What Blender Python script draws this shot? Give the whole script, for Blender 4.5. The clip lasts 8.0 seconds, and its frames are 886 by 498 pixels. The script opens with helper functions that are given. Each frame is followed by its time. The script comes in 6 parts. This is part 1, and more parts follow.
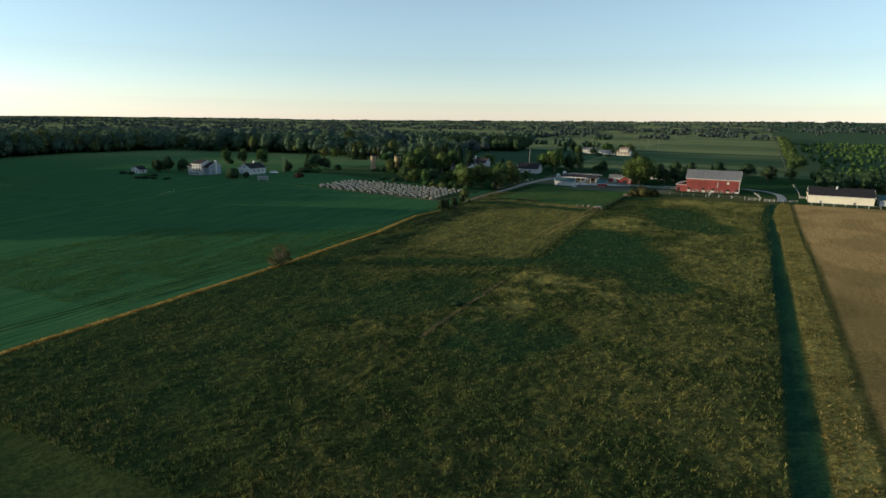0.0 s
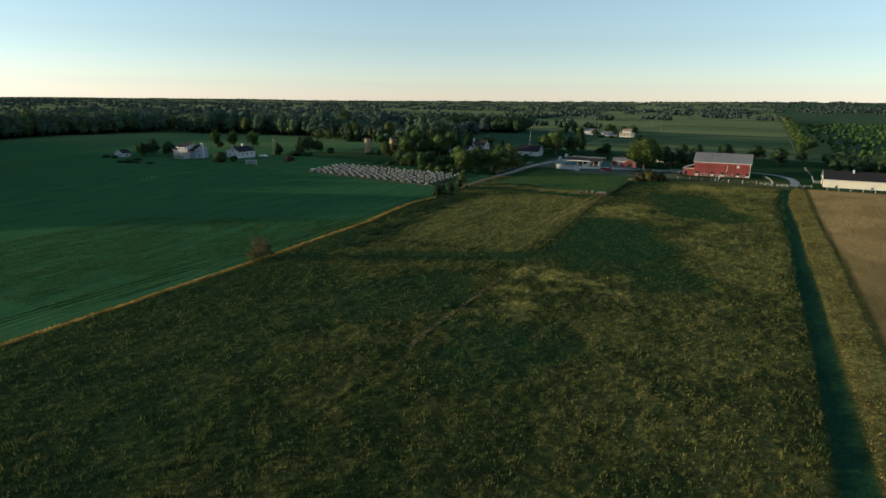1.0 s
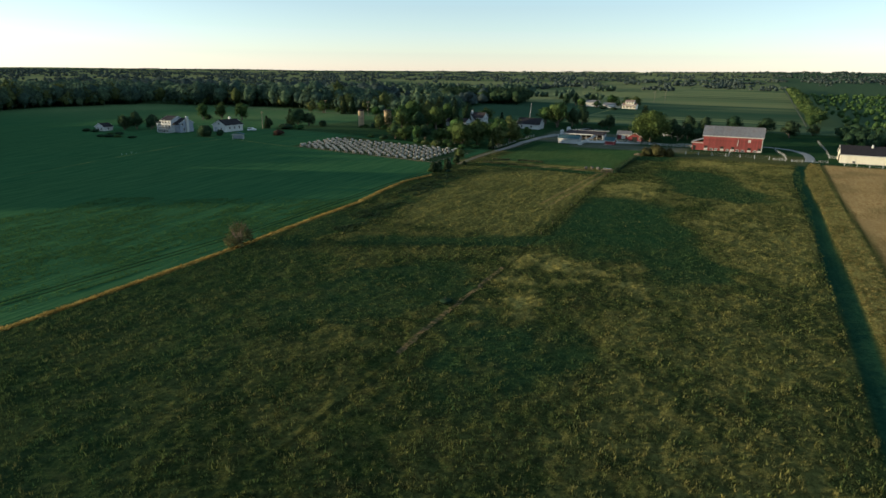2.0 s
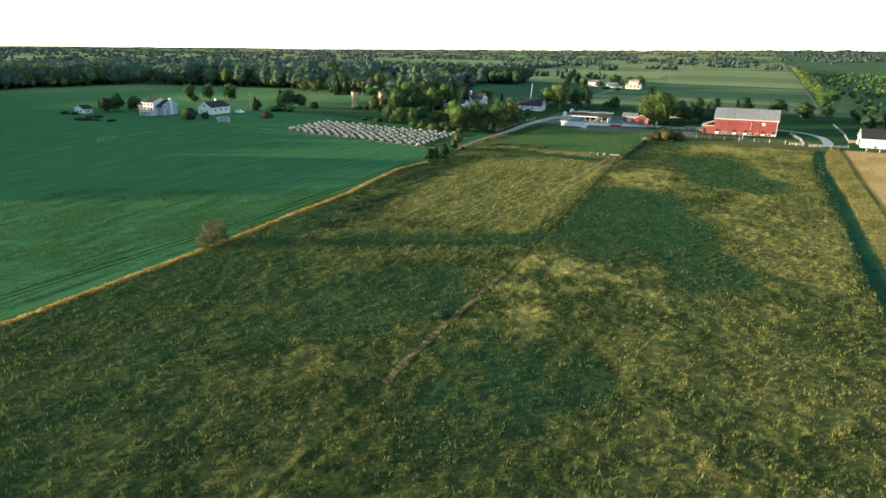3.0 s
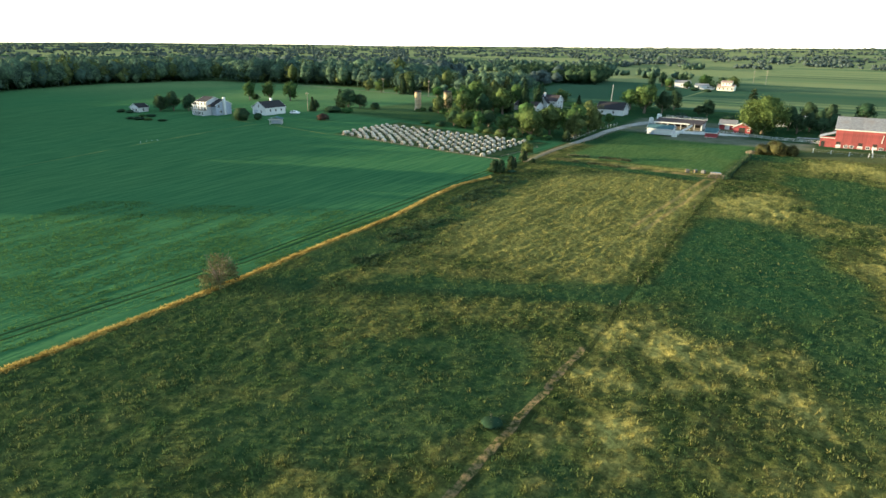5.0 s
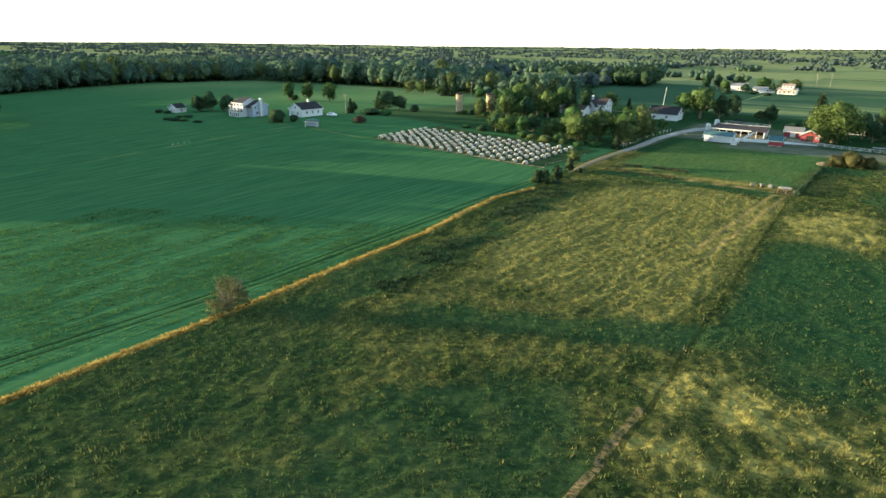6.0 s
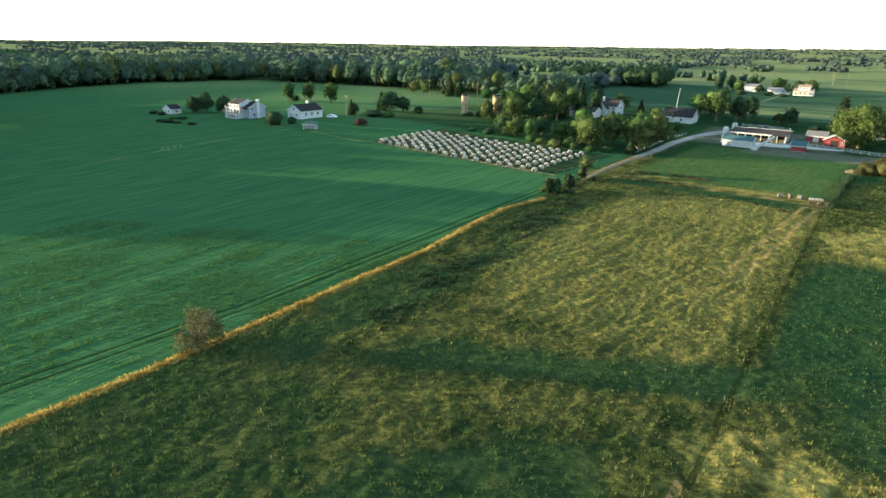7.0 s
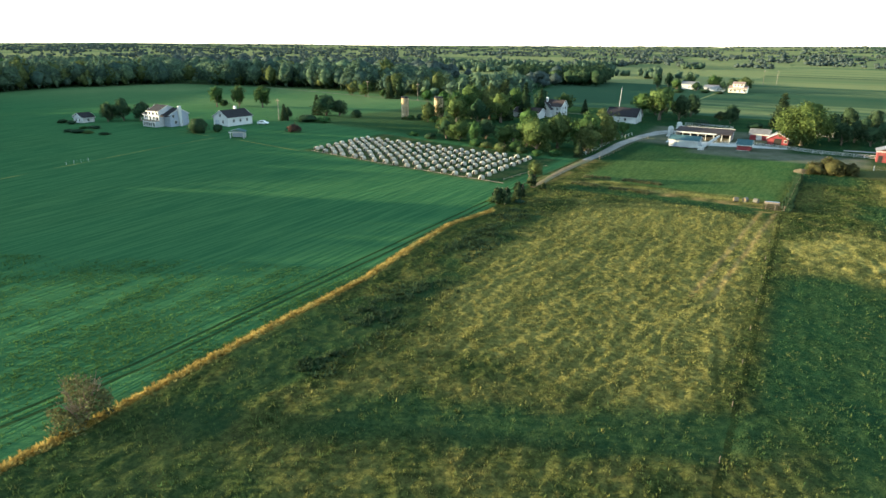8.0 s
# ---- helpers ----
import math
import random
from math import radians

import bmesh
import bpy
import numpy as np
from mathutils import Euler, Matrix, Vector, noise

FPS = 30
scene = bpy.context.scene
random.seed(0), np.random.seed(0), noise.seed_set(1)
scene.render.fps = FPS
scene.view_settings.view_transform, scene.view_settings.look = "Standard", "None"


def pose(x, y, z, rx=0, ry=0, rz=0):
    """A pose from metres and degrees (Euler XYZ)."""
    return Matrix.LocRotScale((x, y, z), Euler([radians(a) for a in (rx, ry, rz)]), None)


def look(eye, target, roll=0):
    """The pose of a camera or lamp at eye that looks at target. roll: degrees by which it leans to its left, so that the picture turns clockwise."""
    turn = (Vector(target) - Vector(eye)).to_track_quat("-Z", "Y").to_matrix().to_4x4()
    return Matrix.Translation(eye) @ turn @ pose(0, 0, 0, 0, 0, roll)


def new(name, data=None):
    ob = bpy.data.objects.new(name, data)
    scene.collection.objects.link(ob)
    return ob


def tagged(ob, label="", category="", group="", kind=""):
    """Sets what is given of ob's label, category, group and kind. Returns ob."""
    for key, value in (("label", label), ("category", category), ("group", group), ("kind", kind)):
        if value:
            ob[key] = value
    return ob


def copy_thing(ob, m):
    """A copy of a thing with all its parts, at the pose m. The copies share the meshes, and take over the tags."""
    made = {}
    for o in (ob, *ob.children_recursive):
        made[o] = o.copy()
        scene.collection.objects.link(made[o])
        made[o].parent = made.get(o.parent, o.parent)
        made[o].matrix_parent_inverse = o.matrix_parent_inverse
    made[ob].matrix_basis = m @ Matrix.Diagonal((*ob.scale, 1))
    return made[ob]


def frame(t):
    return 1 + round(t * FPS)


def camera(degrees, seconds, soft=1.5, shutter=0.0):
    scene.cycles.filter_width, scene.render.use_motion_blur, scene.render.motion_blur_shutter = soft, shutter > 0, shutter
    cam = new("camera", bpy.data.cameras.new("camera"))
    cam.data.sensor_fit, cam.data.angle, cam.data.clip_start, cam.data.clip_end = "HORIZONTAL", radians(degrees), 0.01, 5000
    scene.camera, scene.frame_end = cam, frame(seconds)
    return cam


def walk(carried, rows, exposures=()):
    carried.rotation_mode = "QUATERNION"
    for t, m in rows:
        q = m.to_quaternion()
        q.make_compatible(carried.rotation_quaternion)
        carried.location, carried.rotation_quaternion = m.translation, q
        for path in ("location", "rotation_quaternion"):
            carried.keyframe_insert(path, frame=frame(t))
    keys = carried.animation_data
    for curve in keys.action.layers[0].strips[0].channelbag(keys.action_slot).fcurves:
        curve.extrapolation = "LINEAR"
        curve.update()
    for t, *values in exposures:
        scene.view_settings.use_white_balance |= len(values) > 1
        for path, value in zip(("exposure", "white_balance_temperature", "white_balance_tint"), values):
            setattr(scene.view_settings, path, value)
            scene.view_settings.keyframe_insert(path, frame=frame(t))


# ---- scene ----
cam = camera(71.9, 8.0, soft=1.55)
# seconds, eye x y z, yaw, pitch, lean
ROWS = [
    (0.0, -0.79, 0.24, 39.85, 26.91, -12.00, 0.74),
    (0.5, -3.00, 6.71, 39.85, 26.95, -11.95, 0.67),
    (0.8, -4.43, 10.24, 39.85, 26.90, -11.99, 0.66),
    (0.9, -4.92, 11.39, 39.85, 26.88, -13.11, 0.66),
    (1.0, -5.42, 12.53, 39.85, 26.86, -13.73, 0.66),
    (1.1, -5.92, 13.66, 39.85, 26.84, -13.73, 0.66),
    (1.5, -8.00, 18.19, 39.85, 26.77, -13.73, 0.66),
    (1.8, -9.60, 21.65, 39.85, 26.69, -13.78, 0.65),
    (1.9, -10.15, 22.82, 39.85, 26.66, -14.54, 0.65),
    (2.0, -10.69, 24.00, 39.85, 26.63, -16.34, 0.64),
    (2.1, -11.25, 25.20, 39.85, 26.62, -16.79, 0.64),
    (2.2, -11.80, 26.40, 39.85, 26.60, -16.84, 0.64),
    (3.3, -18.09, 40.43, 39.85, 26.43, -18.43, 0.62),
    (3.5, -19.26, 43.08, 39.85, 26.40, -18.43, 0.62),
    (4.0, -22.23, 49.71, 39.85, 26.29, -18.40, 0.58),
    (4.2, -23.42, 52.33, 39.85, 26.33, -18.42, 0.58),
    (4.3, -24.03, 53.63, 39.85, 26.43, -18.43, 0.57),
    (4.4, -24.63, 54.92, 39.85, 26.93, -18.44, 0.57),
    (4.5, -25.23, 56.20, 39.85, 27.52, -18.44, 0.57),
    (4.6, -25.84, 57.47, 39.85, 28.38, -18.45, 0.60),
    (4.7, -26.45, 58.72, 39.85, 29.07, -18.46, 0.64),
    (4.8, -27.06, 59.96, 39.85, 30.07, -18.47, 0.68),
    (4.9, -27.68, 61.19, 39.85, 31.64, -18.48, 0.71),
    (5.0, -28.29, 62.40, 39.85, 33.05, -18.49, 0.75),
    (5.1, -28.91, 63.59, 39.85, 34.53, -18.49, 0.76),
    (5.2, -29.53, 64.76, 39.85, 35.18, -18.50, 0.77),
    (6.3, -36.60, 76.49, 39.85, 37.29, -18.52, 0.88),
    (6.5, -37.95, 78.44, 39.85, 37.40, -18.53, 0.90),
    (7.0, -41.41, 83.26, 39.85, 37.57, -18.60, 0.94),
    (7.5, -45.07, 88.38, 39.85, 37.81, -18.62, 0.90),
    (7.6, -45.83, 89.49, 39.85, 37.80, -18.61, 0.84),
    (7.7, -46.59, 90.65, 39.85, 37.31, -18.59, 0.77),
    (7.8, -47.37, 91.86, 39.85, 36.21, -18.57, 0.71),
    (7.9, -48.16, 93.13, 39.85, 33.67, -18.55, 0.65),
    (8.0, -48.96, 94.47, 39.85, 32.27, -18.54, 0.58),
]
# seconds, stops, kelvin, tint
EXPOSURES = [
    (0.0, 0.5, 5800, 8), (1.0, 0.4, 5800, 8), (1.5, 0.62, 5800, 8), (2.2, 0.72, 5800, 8), (3.2, 2.15, 6000, 5),
    (4.0, 2.15, 6000, 5), (5.0, 2.12, 6000, 4), (8.0, 2.18, 6000, 3),
]
walk(cam, [(t, pose(x, y, z, 90 + pitch, 0, yaw) @ pose(0, 0, 0, 0, 0, lean)) for t, x, y, z, yaw, pitch, lean in ROWS], EXPOSURES)

# ---- light: a low evening sun, from the south-west ----
SUN_AZIMUTH, SUN_HEIGHT = 242.0, 5.0
sky_world = bpy.data.worlds.new("evening_sky")
scene.world = sky_world
sky_world.use_nodes = True
sky = sky_world.node_tree.nodes.new("ShaderNodeTexSky")
sky.sky_type, sky.sun_disc = "NISHITA", False
sky.sun_elevation, sky.sun_rotation = radians(SUN_HEIGHT), radians(SUN_AZIMUTH)
sky.altitude, sky.air_density, sky.dust_density, sky.ozone_density = 250, 0.85, 0.1, 1.9
background = sky_world.node_tree.nodes["Background"]
background.inputs["Strength"].default_value = 0.195
haze = sky_world.node_tree.nodes.new("ShaderNodeHueSaturation")
haze.inputs["Hue"].default_value, haze.inputs["Saturation"].default_value, haze.inputs["Value"].default_value = 0.482, 0.6, 1.0
sky_world.node_tree.links.new(sky.outputs["Color"], haze.inputs["Color"])
sky_world.node_tree.links.new(haze.outputs["Color"], background.inputs["Color"])
sun_way = Vector((math.sin(radians(SUN_AZIMUTH)) * math.cos(radians(SUN_HEIGHT)), math.cos(radians(SUN_AZIMUTH)) * math.cos(radians(SUN_HEIGHT)), math.sin(radians(SUN_HEIGHT))))
sun = new("sun", bpy.data.lights.new("sun", "SUN"))
sun.data.energy, sun.data.angle, sun.data.color = 5.0, radians(0.6), (1.0, 0.76, 0.44)
sun.matrix_world = look(sun_way * 500, (0, 0, 0))


# ---- materials ----
def links_of(material):
    return material.node_tree.nodes, material.node_tree.links


def mixed(nodes, links, factor, a, b):
    m = nodes.new("ShaderNodeMix")
    m.data_type = "RGBA"
    for socket, value in ((m.inputs[0], factor), (m.inputs[6], a), (m.inputs[7], b)):
        if isinstance(value, (int, float)):
            socket.default_value = value
        elif isinstance(value, tuple):
            socket.default_value = (*value, 1)
        else:
            links.new(value, socket)
    return m.outputs[2]


def noised(nodes, links, scale, detail=4.0, where=None, rough=0.6):
    n = nodes.new("ShaderNodeTexNoise")
    n.inputs["Scale"].default_value, n.inputs["Detail"].default_value, n.inputs["Roughness"].default_value = scale, detail, rough
    if where is not None:
        links.new(where, n.inputs["Vector"])
    return n.outputs["Fac"]


def stepped(nodes, links, value, low, high):
    r = nodes.new("ShaderNodeMapRange")
    r.interpolation_type = "SMOOTHSTEP"
    links.new(value, r.inputs["Value"])
    r.inputs["From Min"].default_value, r.inputs["From Max"].default_value = low, high
    return r.outputs["Result"]


def surface(name, dark, light, grain=3.0, stain=0.25, rough=0.8, metal=0.0, bump=0.2, worn=None, spread=0.0):
    """Two tones mixed by fine grain and by broad stains; worn: a third tone in patches; spread: how far pieces differ."""
    m = bpy.data.materials.new(name)
    m.use_nodes = True
    nodes, links = links_of(m)
    bsdf = nodes["Principled BSDF"]
    where = nodes.new("ShaderNodeTexCoord").outputs["Object"]
    fine, broad = noised(nodes, links, grain, 5, where), noised(nodes, links, stain, 3, where)
    colour = mixed(nodes, links, stepped(nodes, links, fine, 0.3, 0.7), dark, light)
    colour = mixed(nodes, links, stepped(nodes, links, broad, 0.45, 0.75), colour, worn or dark)
    if spread:
        info = nodes.new("ShaderNodeObjectInfo")
        hsv = nodes.new("ShaderNodeHueSaturation")
        r = nodes.new("ShaderNodeMapRange")
        links.new(info.outputs["Random"], r.inputs["Value"])
        r.inputs["To Min"].default_value, r.inputs["To Max"].default_value = 1 - spread, 1 + spread
        links.new(r.outputs["Result"], hsv.inputs["Value"])
        links.new(colour, hsv.inputs["Color"])
        colour = hsv.outputs["Color"]
    links.new(colour, bsdf.inputs["Base Color"])
    bsdf.inputs["Roughness"].default_value, bsdf.inputs["Metallic"].default_value = rough, metal
    if rough > 0.8:
        bsdf.inputs["Specular IOR Level"].default_value = 0.15
    if bump:
        b = nodes.new("ShaderNodeBump")
        b.inputs["Strength"].default_value, b.inputs["Distance"].default_value = bump, 0.05
        links.new(fine, b.inputs["Height"])
        links.new(b.outputs["Normal"], bsdf.inputs["Normal"])
    return m


def foliage(name, dark, light, hue=0.03, through_light=0.3):
    """Leaves: tones vary from leaf to leaf, from clump to clump and from plant to plant; some light comes through."""
    m = bpy.data.materials.new(name)
    m.use_nodes = True
    nodes, links = links_of(m)
    nodes.remove(nodes["Principled BSDF"])
    geometry, info = nodes.new("ShaderNodeNewGeometry"), nodes.new("ShaderNodeObjectInfo")
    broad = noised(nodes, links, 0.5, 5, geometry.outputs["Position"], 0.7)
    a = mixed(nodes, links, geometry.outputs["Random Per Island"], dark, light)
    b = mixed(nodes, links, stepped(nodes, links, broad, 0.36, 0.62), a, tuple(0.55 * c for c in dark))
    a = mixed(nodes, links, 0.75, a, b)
    hsv = nodes.new("ShaderNodeHueSaturation")
    r = nodes.new("ShaderNodeMapRange")
    links.new(info.outputs["Random"], r.inputs["Value"])
    r.inputs["To Min"].default_value, r.inputs["To Max"].default_value = 0.5 - hue, 0.5 + hue
    links.new(r.outputs["Result"], hsv.inputs["Hue"])
    links.new(a, hsv.inputs["Color"])
    diffuse, translucent, both = nodes.new("ShaderNodeBsdfDiffuse"), nodes.new("ShaderNodeBsdfTranslucent"), nodes.new("ShaderNodeMixShader")
    for shader in (diffuse, translucent):
        links.new(hsv.outputs["Color"], shader.inputs["Color"])
    both.inputs[0].default_value = through_light
    links.new(diffuse.outputs[0], both.inputs[1])
    links.new(translucent.outputs[0], both.inputs[2])
    links.new(both.outputs[0], nodes["Material Output"].inputs["Surface"])
    return m


def glass(name):
    m = bpy.data.materials.new(name)
    m.use_nodes = True
    bsdf = m.node_tree.nodes["Principled BSDF"]
    bsdf.inputs["Base Color"].default_value = (0.02, 0.025, 0.03, 1)
    bsdf.inputs["Roughness"].default_value = 0.06
    return m


M_WHITE = surface("white_siding", (0.389, 0.389, 0.389), (0.475, 0.475, 0.475), 2.0, 0.3, 0.6, bump=0.05, worn=(0.5, 0.5, 0.48))
# white siding made darker and bluer: the shade is in the colour
M_SHADED_WHITE = surface("shaded_white_siding", (0.36, 0.38, 0.4), (0.46, 0.47, 0.49), 2.0, 0.3, 0.7, bump=0.05, worn=(0.34, 0.35, 0.36))
M_CREAM = surface("cream_siding", (0.595, 0.561, 0.442), (0.697, 0.663, 0.544), 2.0, 0.3, 0.6, bump=0.05, worn=(0.6, 0.56, 0.44))
M_GREYBLUE = surface("blue_grey_siding", (0.2, 0.23, 0.28), (0.28, 0.31, 0.37), 2.0, 0.3, 0.7, bump=0.05)
M_RED = surface("red_barn_boards", (0.135, 0.021, 0.019), (0.2, 0.033, 0.029), 1.5, 0.35, 0.75, bump=0.15, worn=(0.19, 0.05, 0.043), spread=0.18)
M_DARKRED = surface("dark_red_boards", (0.149, 0.015, 0.019), (0.223, 0.028, 0.031), 1.5, 0.4, 0.75, bump=0.15)
M_TIN = surface("weathered_metal_roof", (0.145, 0.142, 0.145), (0.221, 0.214, 0.212), 1.2, 0.22, 0.5, 0.15, 0.1, worn=(0.17, 0.145, 0.13), spread=0.22)
M_TEAL_ROOF = surface("blue_green_metal_roof", (0.04, 0.088, 0.1), (0.065, 0.12, 0.132), 1.2, 0.3, 0.85, 0.0, 0.1)
M_SHINGLE = surface("dark_shingle_roof", (0.018, 0.017, 0.02), (0.032, 0.029, 0.033), 3.0, 0.3, 0.9, bump=0.3)
M_BROWN_ROOF = surface("brown_shingle_roof", (0.035, 0.027, 0.028), (0.06, 0.046, 0.045), 3.0, 0.3, 0.9, bump=0.3)
M_PINK_ROOF = surface("faded_tile_roof", (0.22, 0.15, 0.12), (0.3, 0.21, 0.165), 2.0, 0.3, 0.8)
M_SILO = surface("tan_concrete_staves", (0.27, 0.2, 0.12), (0.37, 0.28, 0.17), 0.9, 0.2, 0.85, bump=0.2, worn=(0.2, 0.16, 0.11), spread=0.1)
M_CONCRETE = surface("grey_concrete", (0.4, 0.4, 0.38), (0.55, 0.54, 0.51), 2.0, 0.3, 0.85)
M_STEEL = surface("galvanised_steel", (0.55, 0.57, 0.58), (0.7, 0.72, 0.73), 2.0, 0.4, 0.4, 0.5, 0.05)
M_WOOD = surface("grey_weathered_wood", (0.16, 0.13, 0.1), (0.28, 0.23, 0.18), 6.0, 0.6, 0.85)
# near-black tone: a dark door, and the painted shade inside openings
M_DARK = surface("dark_door_and_inside_shade", (0.02, 0.018, 0.016), (0.035, 0.03, 0.027), 2.0, 0.4, 0.95)
M_PAINT = surface("white_fence_paint", (0.368, 0.368, 0.352), (0.480, 0.480, 0.456), 5.0, 0.6, 0.6)
M_HUTCH = surface("white_moulded_plastic", (0.281, 0.255, 0.204), (0.399, 0.365, 0.297), 2.5, 0.6, 0.45, bump=0.05, worn=(0.33, 0.28, 0.21), spread=0.15)
M_RUBBLE = surface("rubble_and_brush", (0.045, 0.042, 0.028), (0.11, 0.09, 0.06), 3.0, 0.5, 0.95, bump=0.6)
M_BALE = surface("weathered_bale_wrap", (0.066, 0.063, 0.051), (0.114, 0.108, 0.087), 2.5, 0.6, 0.7, bump=0.2)
M_STRAW = surface("straw_bedding", (0.132, 0.096, 0.054), (0.216, 0.162, 0.090), 6.0, 0.5, 0.95)
M_GRAVEL = surface("pale_gravel", (0.22, 0.215, 0.2), (0.33, 0.32, 0.3), 1.5, 0.12, 0.95, bump=0.3, worn=(0.18, 0.17, 0.145))
M_ROAD = surface("grey_brown_road", (0.09, 0.1, 0.06), (0.14, 0.14, 0.09), 0.8, 0.15, 0.95)
M_DIRT = surface("dry_dirt_lane", (0.13, 0.1, 0.056), (0.22, 0.165, 0.095), 0.8, 0.15, 0.95, bump=0.3, worn=(0.16, 0.17, 0.07))
M_BARK = surface("bark", (0.09, 0.07, 0.05), (0.16, 0.13, 0.1), 4.0, 0.6, 0.95, bump=0.4)
M_TWIG = surface("brown_twigs", (0.16, 0.11, 0.08), (0.26, 0.19, 0.14), 4.0, 0.6, 0.95)
M_GLASS = glass("window_glass")
M_TYRE = surface("black_rubber", (0.02, 0.02, 0.02), (0.035, 0.035, 0.035), 5.0, 0.5, 0.9)
M_CARPAINT = surface("white_car_paint", (0.75, 0.75, 0.76), (0.8, 0.8, 0.81), 1.0, 0.5, 0.25, bump=0.0)
M_EARTH = surface("bare_earth", (0.03, 0.048, 0.018), (0.075, 0.082, 0.034), 1.0, 0.15, 0.95, bump=0.4, worn=(0.06, 0.08, 0.03))
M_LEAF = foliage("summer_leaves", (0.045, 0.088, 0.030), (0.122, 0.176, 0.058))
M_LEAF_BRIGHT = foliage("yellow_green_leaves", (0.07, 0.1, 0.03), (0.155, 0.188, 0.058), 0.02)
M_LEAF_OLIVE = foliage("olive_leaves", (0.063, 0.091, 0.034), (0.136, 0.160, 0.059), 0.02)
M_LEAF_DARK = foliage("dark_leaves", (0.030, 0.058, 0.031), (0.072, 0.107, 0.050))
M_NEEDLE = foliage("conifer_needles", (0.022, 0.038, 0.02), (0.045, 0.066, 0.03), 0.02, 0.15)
M_RED_LEAF = foliage("dull_red_leaves", (0.06, 0.04, 0.032), (0.095, 0.062, 0.045), 0.01)
M_BROWN_LEAF = foliage("brown_sparse_leaves", (0.09, 0.095, 0.045), (0.18, 0.17, 0.075), 0.01)
M_BRUSH = foliage("dry_brush", (0.05, 0.052, 0.024), (0.13, 0.115, 0.045), 0.01)
# woodland greens are lifted and blued: some haze sits in the colour
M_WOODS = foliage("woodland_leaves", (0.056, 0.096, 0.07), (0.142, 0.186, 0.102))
# blue-grey leaves: the haze of distance is painted into this tone
M_HAZED_LEAF = foliage("distant_woodland", (0.06, 0.087, 0.083), (0.1, 0.127, 0.112))


def meadow_material(name):
    """Grass blades; each tuft is green, straw or deep green by the ground that it grows on."""
    m = bpy.data.materials.new(name)
    m.use_nodes = True
    nodes, links = links_of(m)
    nodes.remove(nodes["Principled BSDF"])
    geometry, tuft = nodes.new("ShaderNodeNewGeometry"), nodes.new("ShaderNodeAttribute")
    tuft.attribute_name = "tuft"
    split = nodes.new("ShaderNodeSeparateColor")
    links.new(tuft.outputs["Color"], split.inputs[0])
    any_blade = geometry.outputs["Random Per Island"]
    green = mixed(nodes, links, any_blade, (0.022, 0.04, 0.013), (0.125, 0.155, 0.045))
    brown = mixed(nodes, links, any_blade, (0.065, 0.068, 0.025), (0.175, 0.168, 0.056))
    straw = mixed(nodes, links, any_blade, (0.18, 0.152, 0.045), (0.37, 0.31, 0.09))
    rich = mixed(nodes, links, any_blade, (0.022, 0.052, 0.019), (0.058, 0.105, 0.037))
    colour = mixed(nodes, links, split.outputs[2], green, brown)
    colour = mixed(nodes, links, split.outputs[0], colour, straw)
    colour = mixed(nodes, links, split.outputs[1], colour, rich)
    up = nodes.new("ShaderNodeCombineXYZ")
    up.inputs[2].default_value = 1.0
    lean = nodes.new("ShaderNodeMix")
    lean.data_type = "VECTOR"
    lean.inputs[0].default_value = 0.7
    links.new(up.outputs[0], lean.inputs[4])
    links.new(geometry.outputs["Normal"], lean.inputs[5])
    diffuse, translucent, both = nodes.new("ShaderNodeBsdfDiffuse"), nodes.new("ShaderNodeBsdfTranslucent"), nodes.new("ShaderNodeMixShader")
    for shader in (diffuse, translucent):
        links.new(colour, shader.inputs["Color"])
    links.new(lean.outputs[1], diffuse.inputs["Normal"])
    both.inputs[0].default_value = 0.25
    links.new(diffuse.outputs[0], both.inputs[1])
    links.new(translucent.outputs[0], both.inputs[2])
    links.new(both.outputs[0], nodes["Material Output"].inputs["Surface"])
    return m


M_MEADOW = meadow_material("meadow_grass")
M_STRAWGRASS = foliage("straw_meadow_grass", (0.2, 0.16, 0.05), (0.44, 0.35, 0.12), 0.0, 0.35)
M_DRY = foliage("dry_golden_grass", (0.335, 0.228, 0.062), (0.66, 0.495, 0.15), 0.0, 0.3)
M_CROP = foliage("young_crop", (0.075, 0.15, 0.045), (0.12, 0.2, 0.055), 0.0, 0.3)


# ---- the lie of the land ----
FIELD_Y = np.arange(-5000.0, 6001.0, 5.0)
FIELD_Z = np.interp(FIELD_Y, [-5000, -400, 0, 60, 100, 200, 300, 400, 700, 1500, 3000, 6000], [-12, -8, -1.2, 0, 1.1, 3.0, 5.7, 7.2, 9.0, 12, 17, 22])
FIELD_Z = np.convolve(np.pad(FIELD_Z, 8, "edge"), np.ones(17) / 17, "valid")


def rand_grid(seed):
    return np.random.RandomState(seed).rand(257, 257)


GRIDS = [rand_grid(n) for n in range(6)]


def vnoise(x, y, size, seed=0):
    """Smooth value noise, 0 to 1, with lumps of about that many metres."""
    g = GRIDS[seed % 6]
    u, v = np.asarray(x, float) / size + 91.3 * seed, np.asarray(y, float) / size + 47.7 * seed
    i, j = np.floor(u).astype(int), np.floor(v).astype(int)
    a, b = u - i, v - j
    a, b = a * a * (3 - 2 * a), b * b * (3 - 2 * b)
    i, j, k, l = i % 256, j % 256, (i + 1) % 256, (j + 1) % 256
    return (g[i, j] * (1 - a) + g[k, j] * a) * (1 - b) + (g[i, l] * (1 - a) + g[k, l] * a) * b


def smooth(v, a, b):
    w = np.clip((np.asarray(v, float) - a) / (b - a), 0, 1)
    return w * w * (3 - 2 * w)


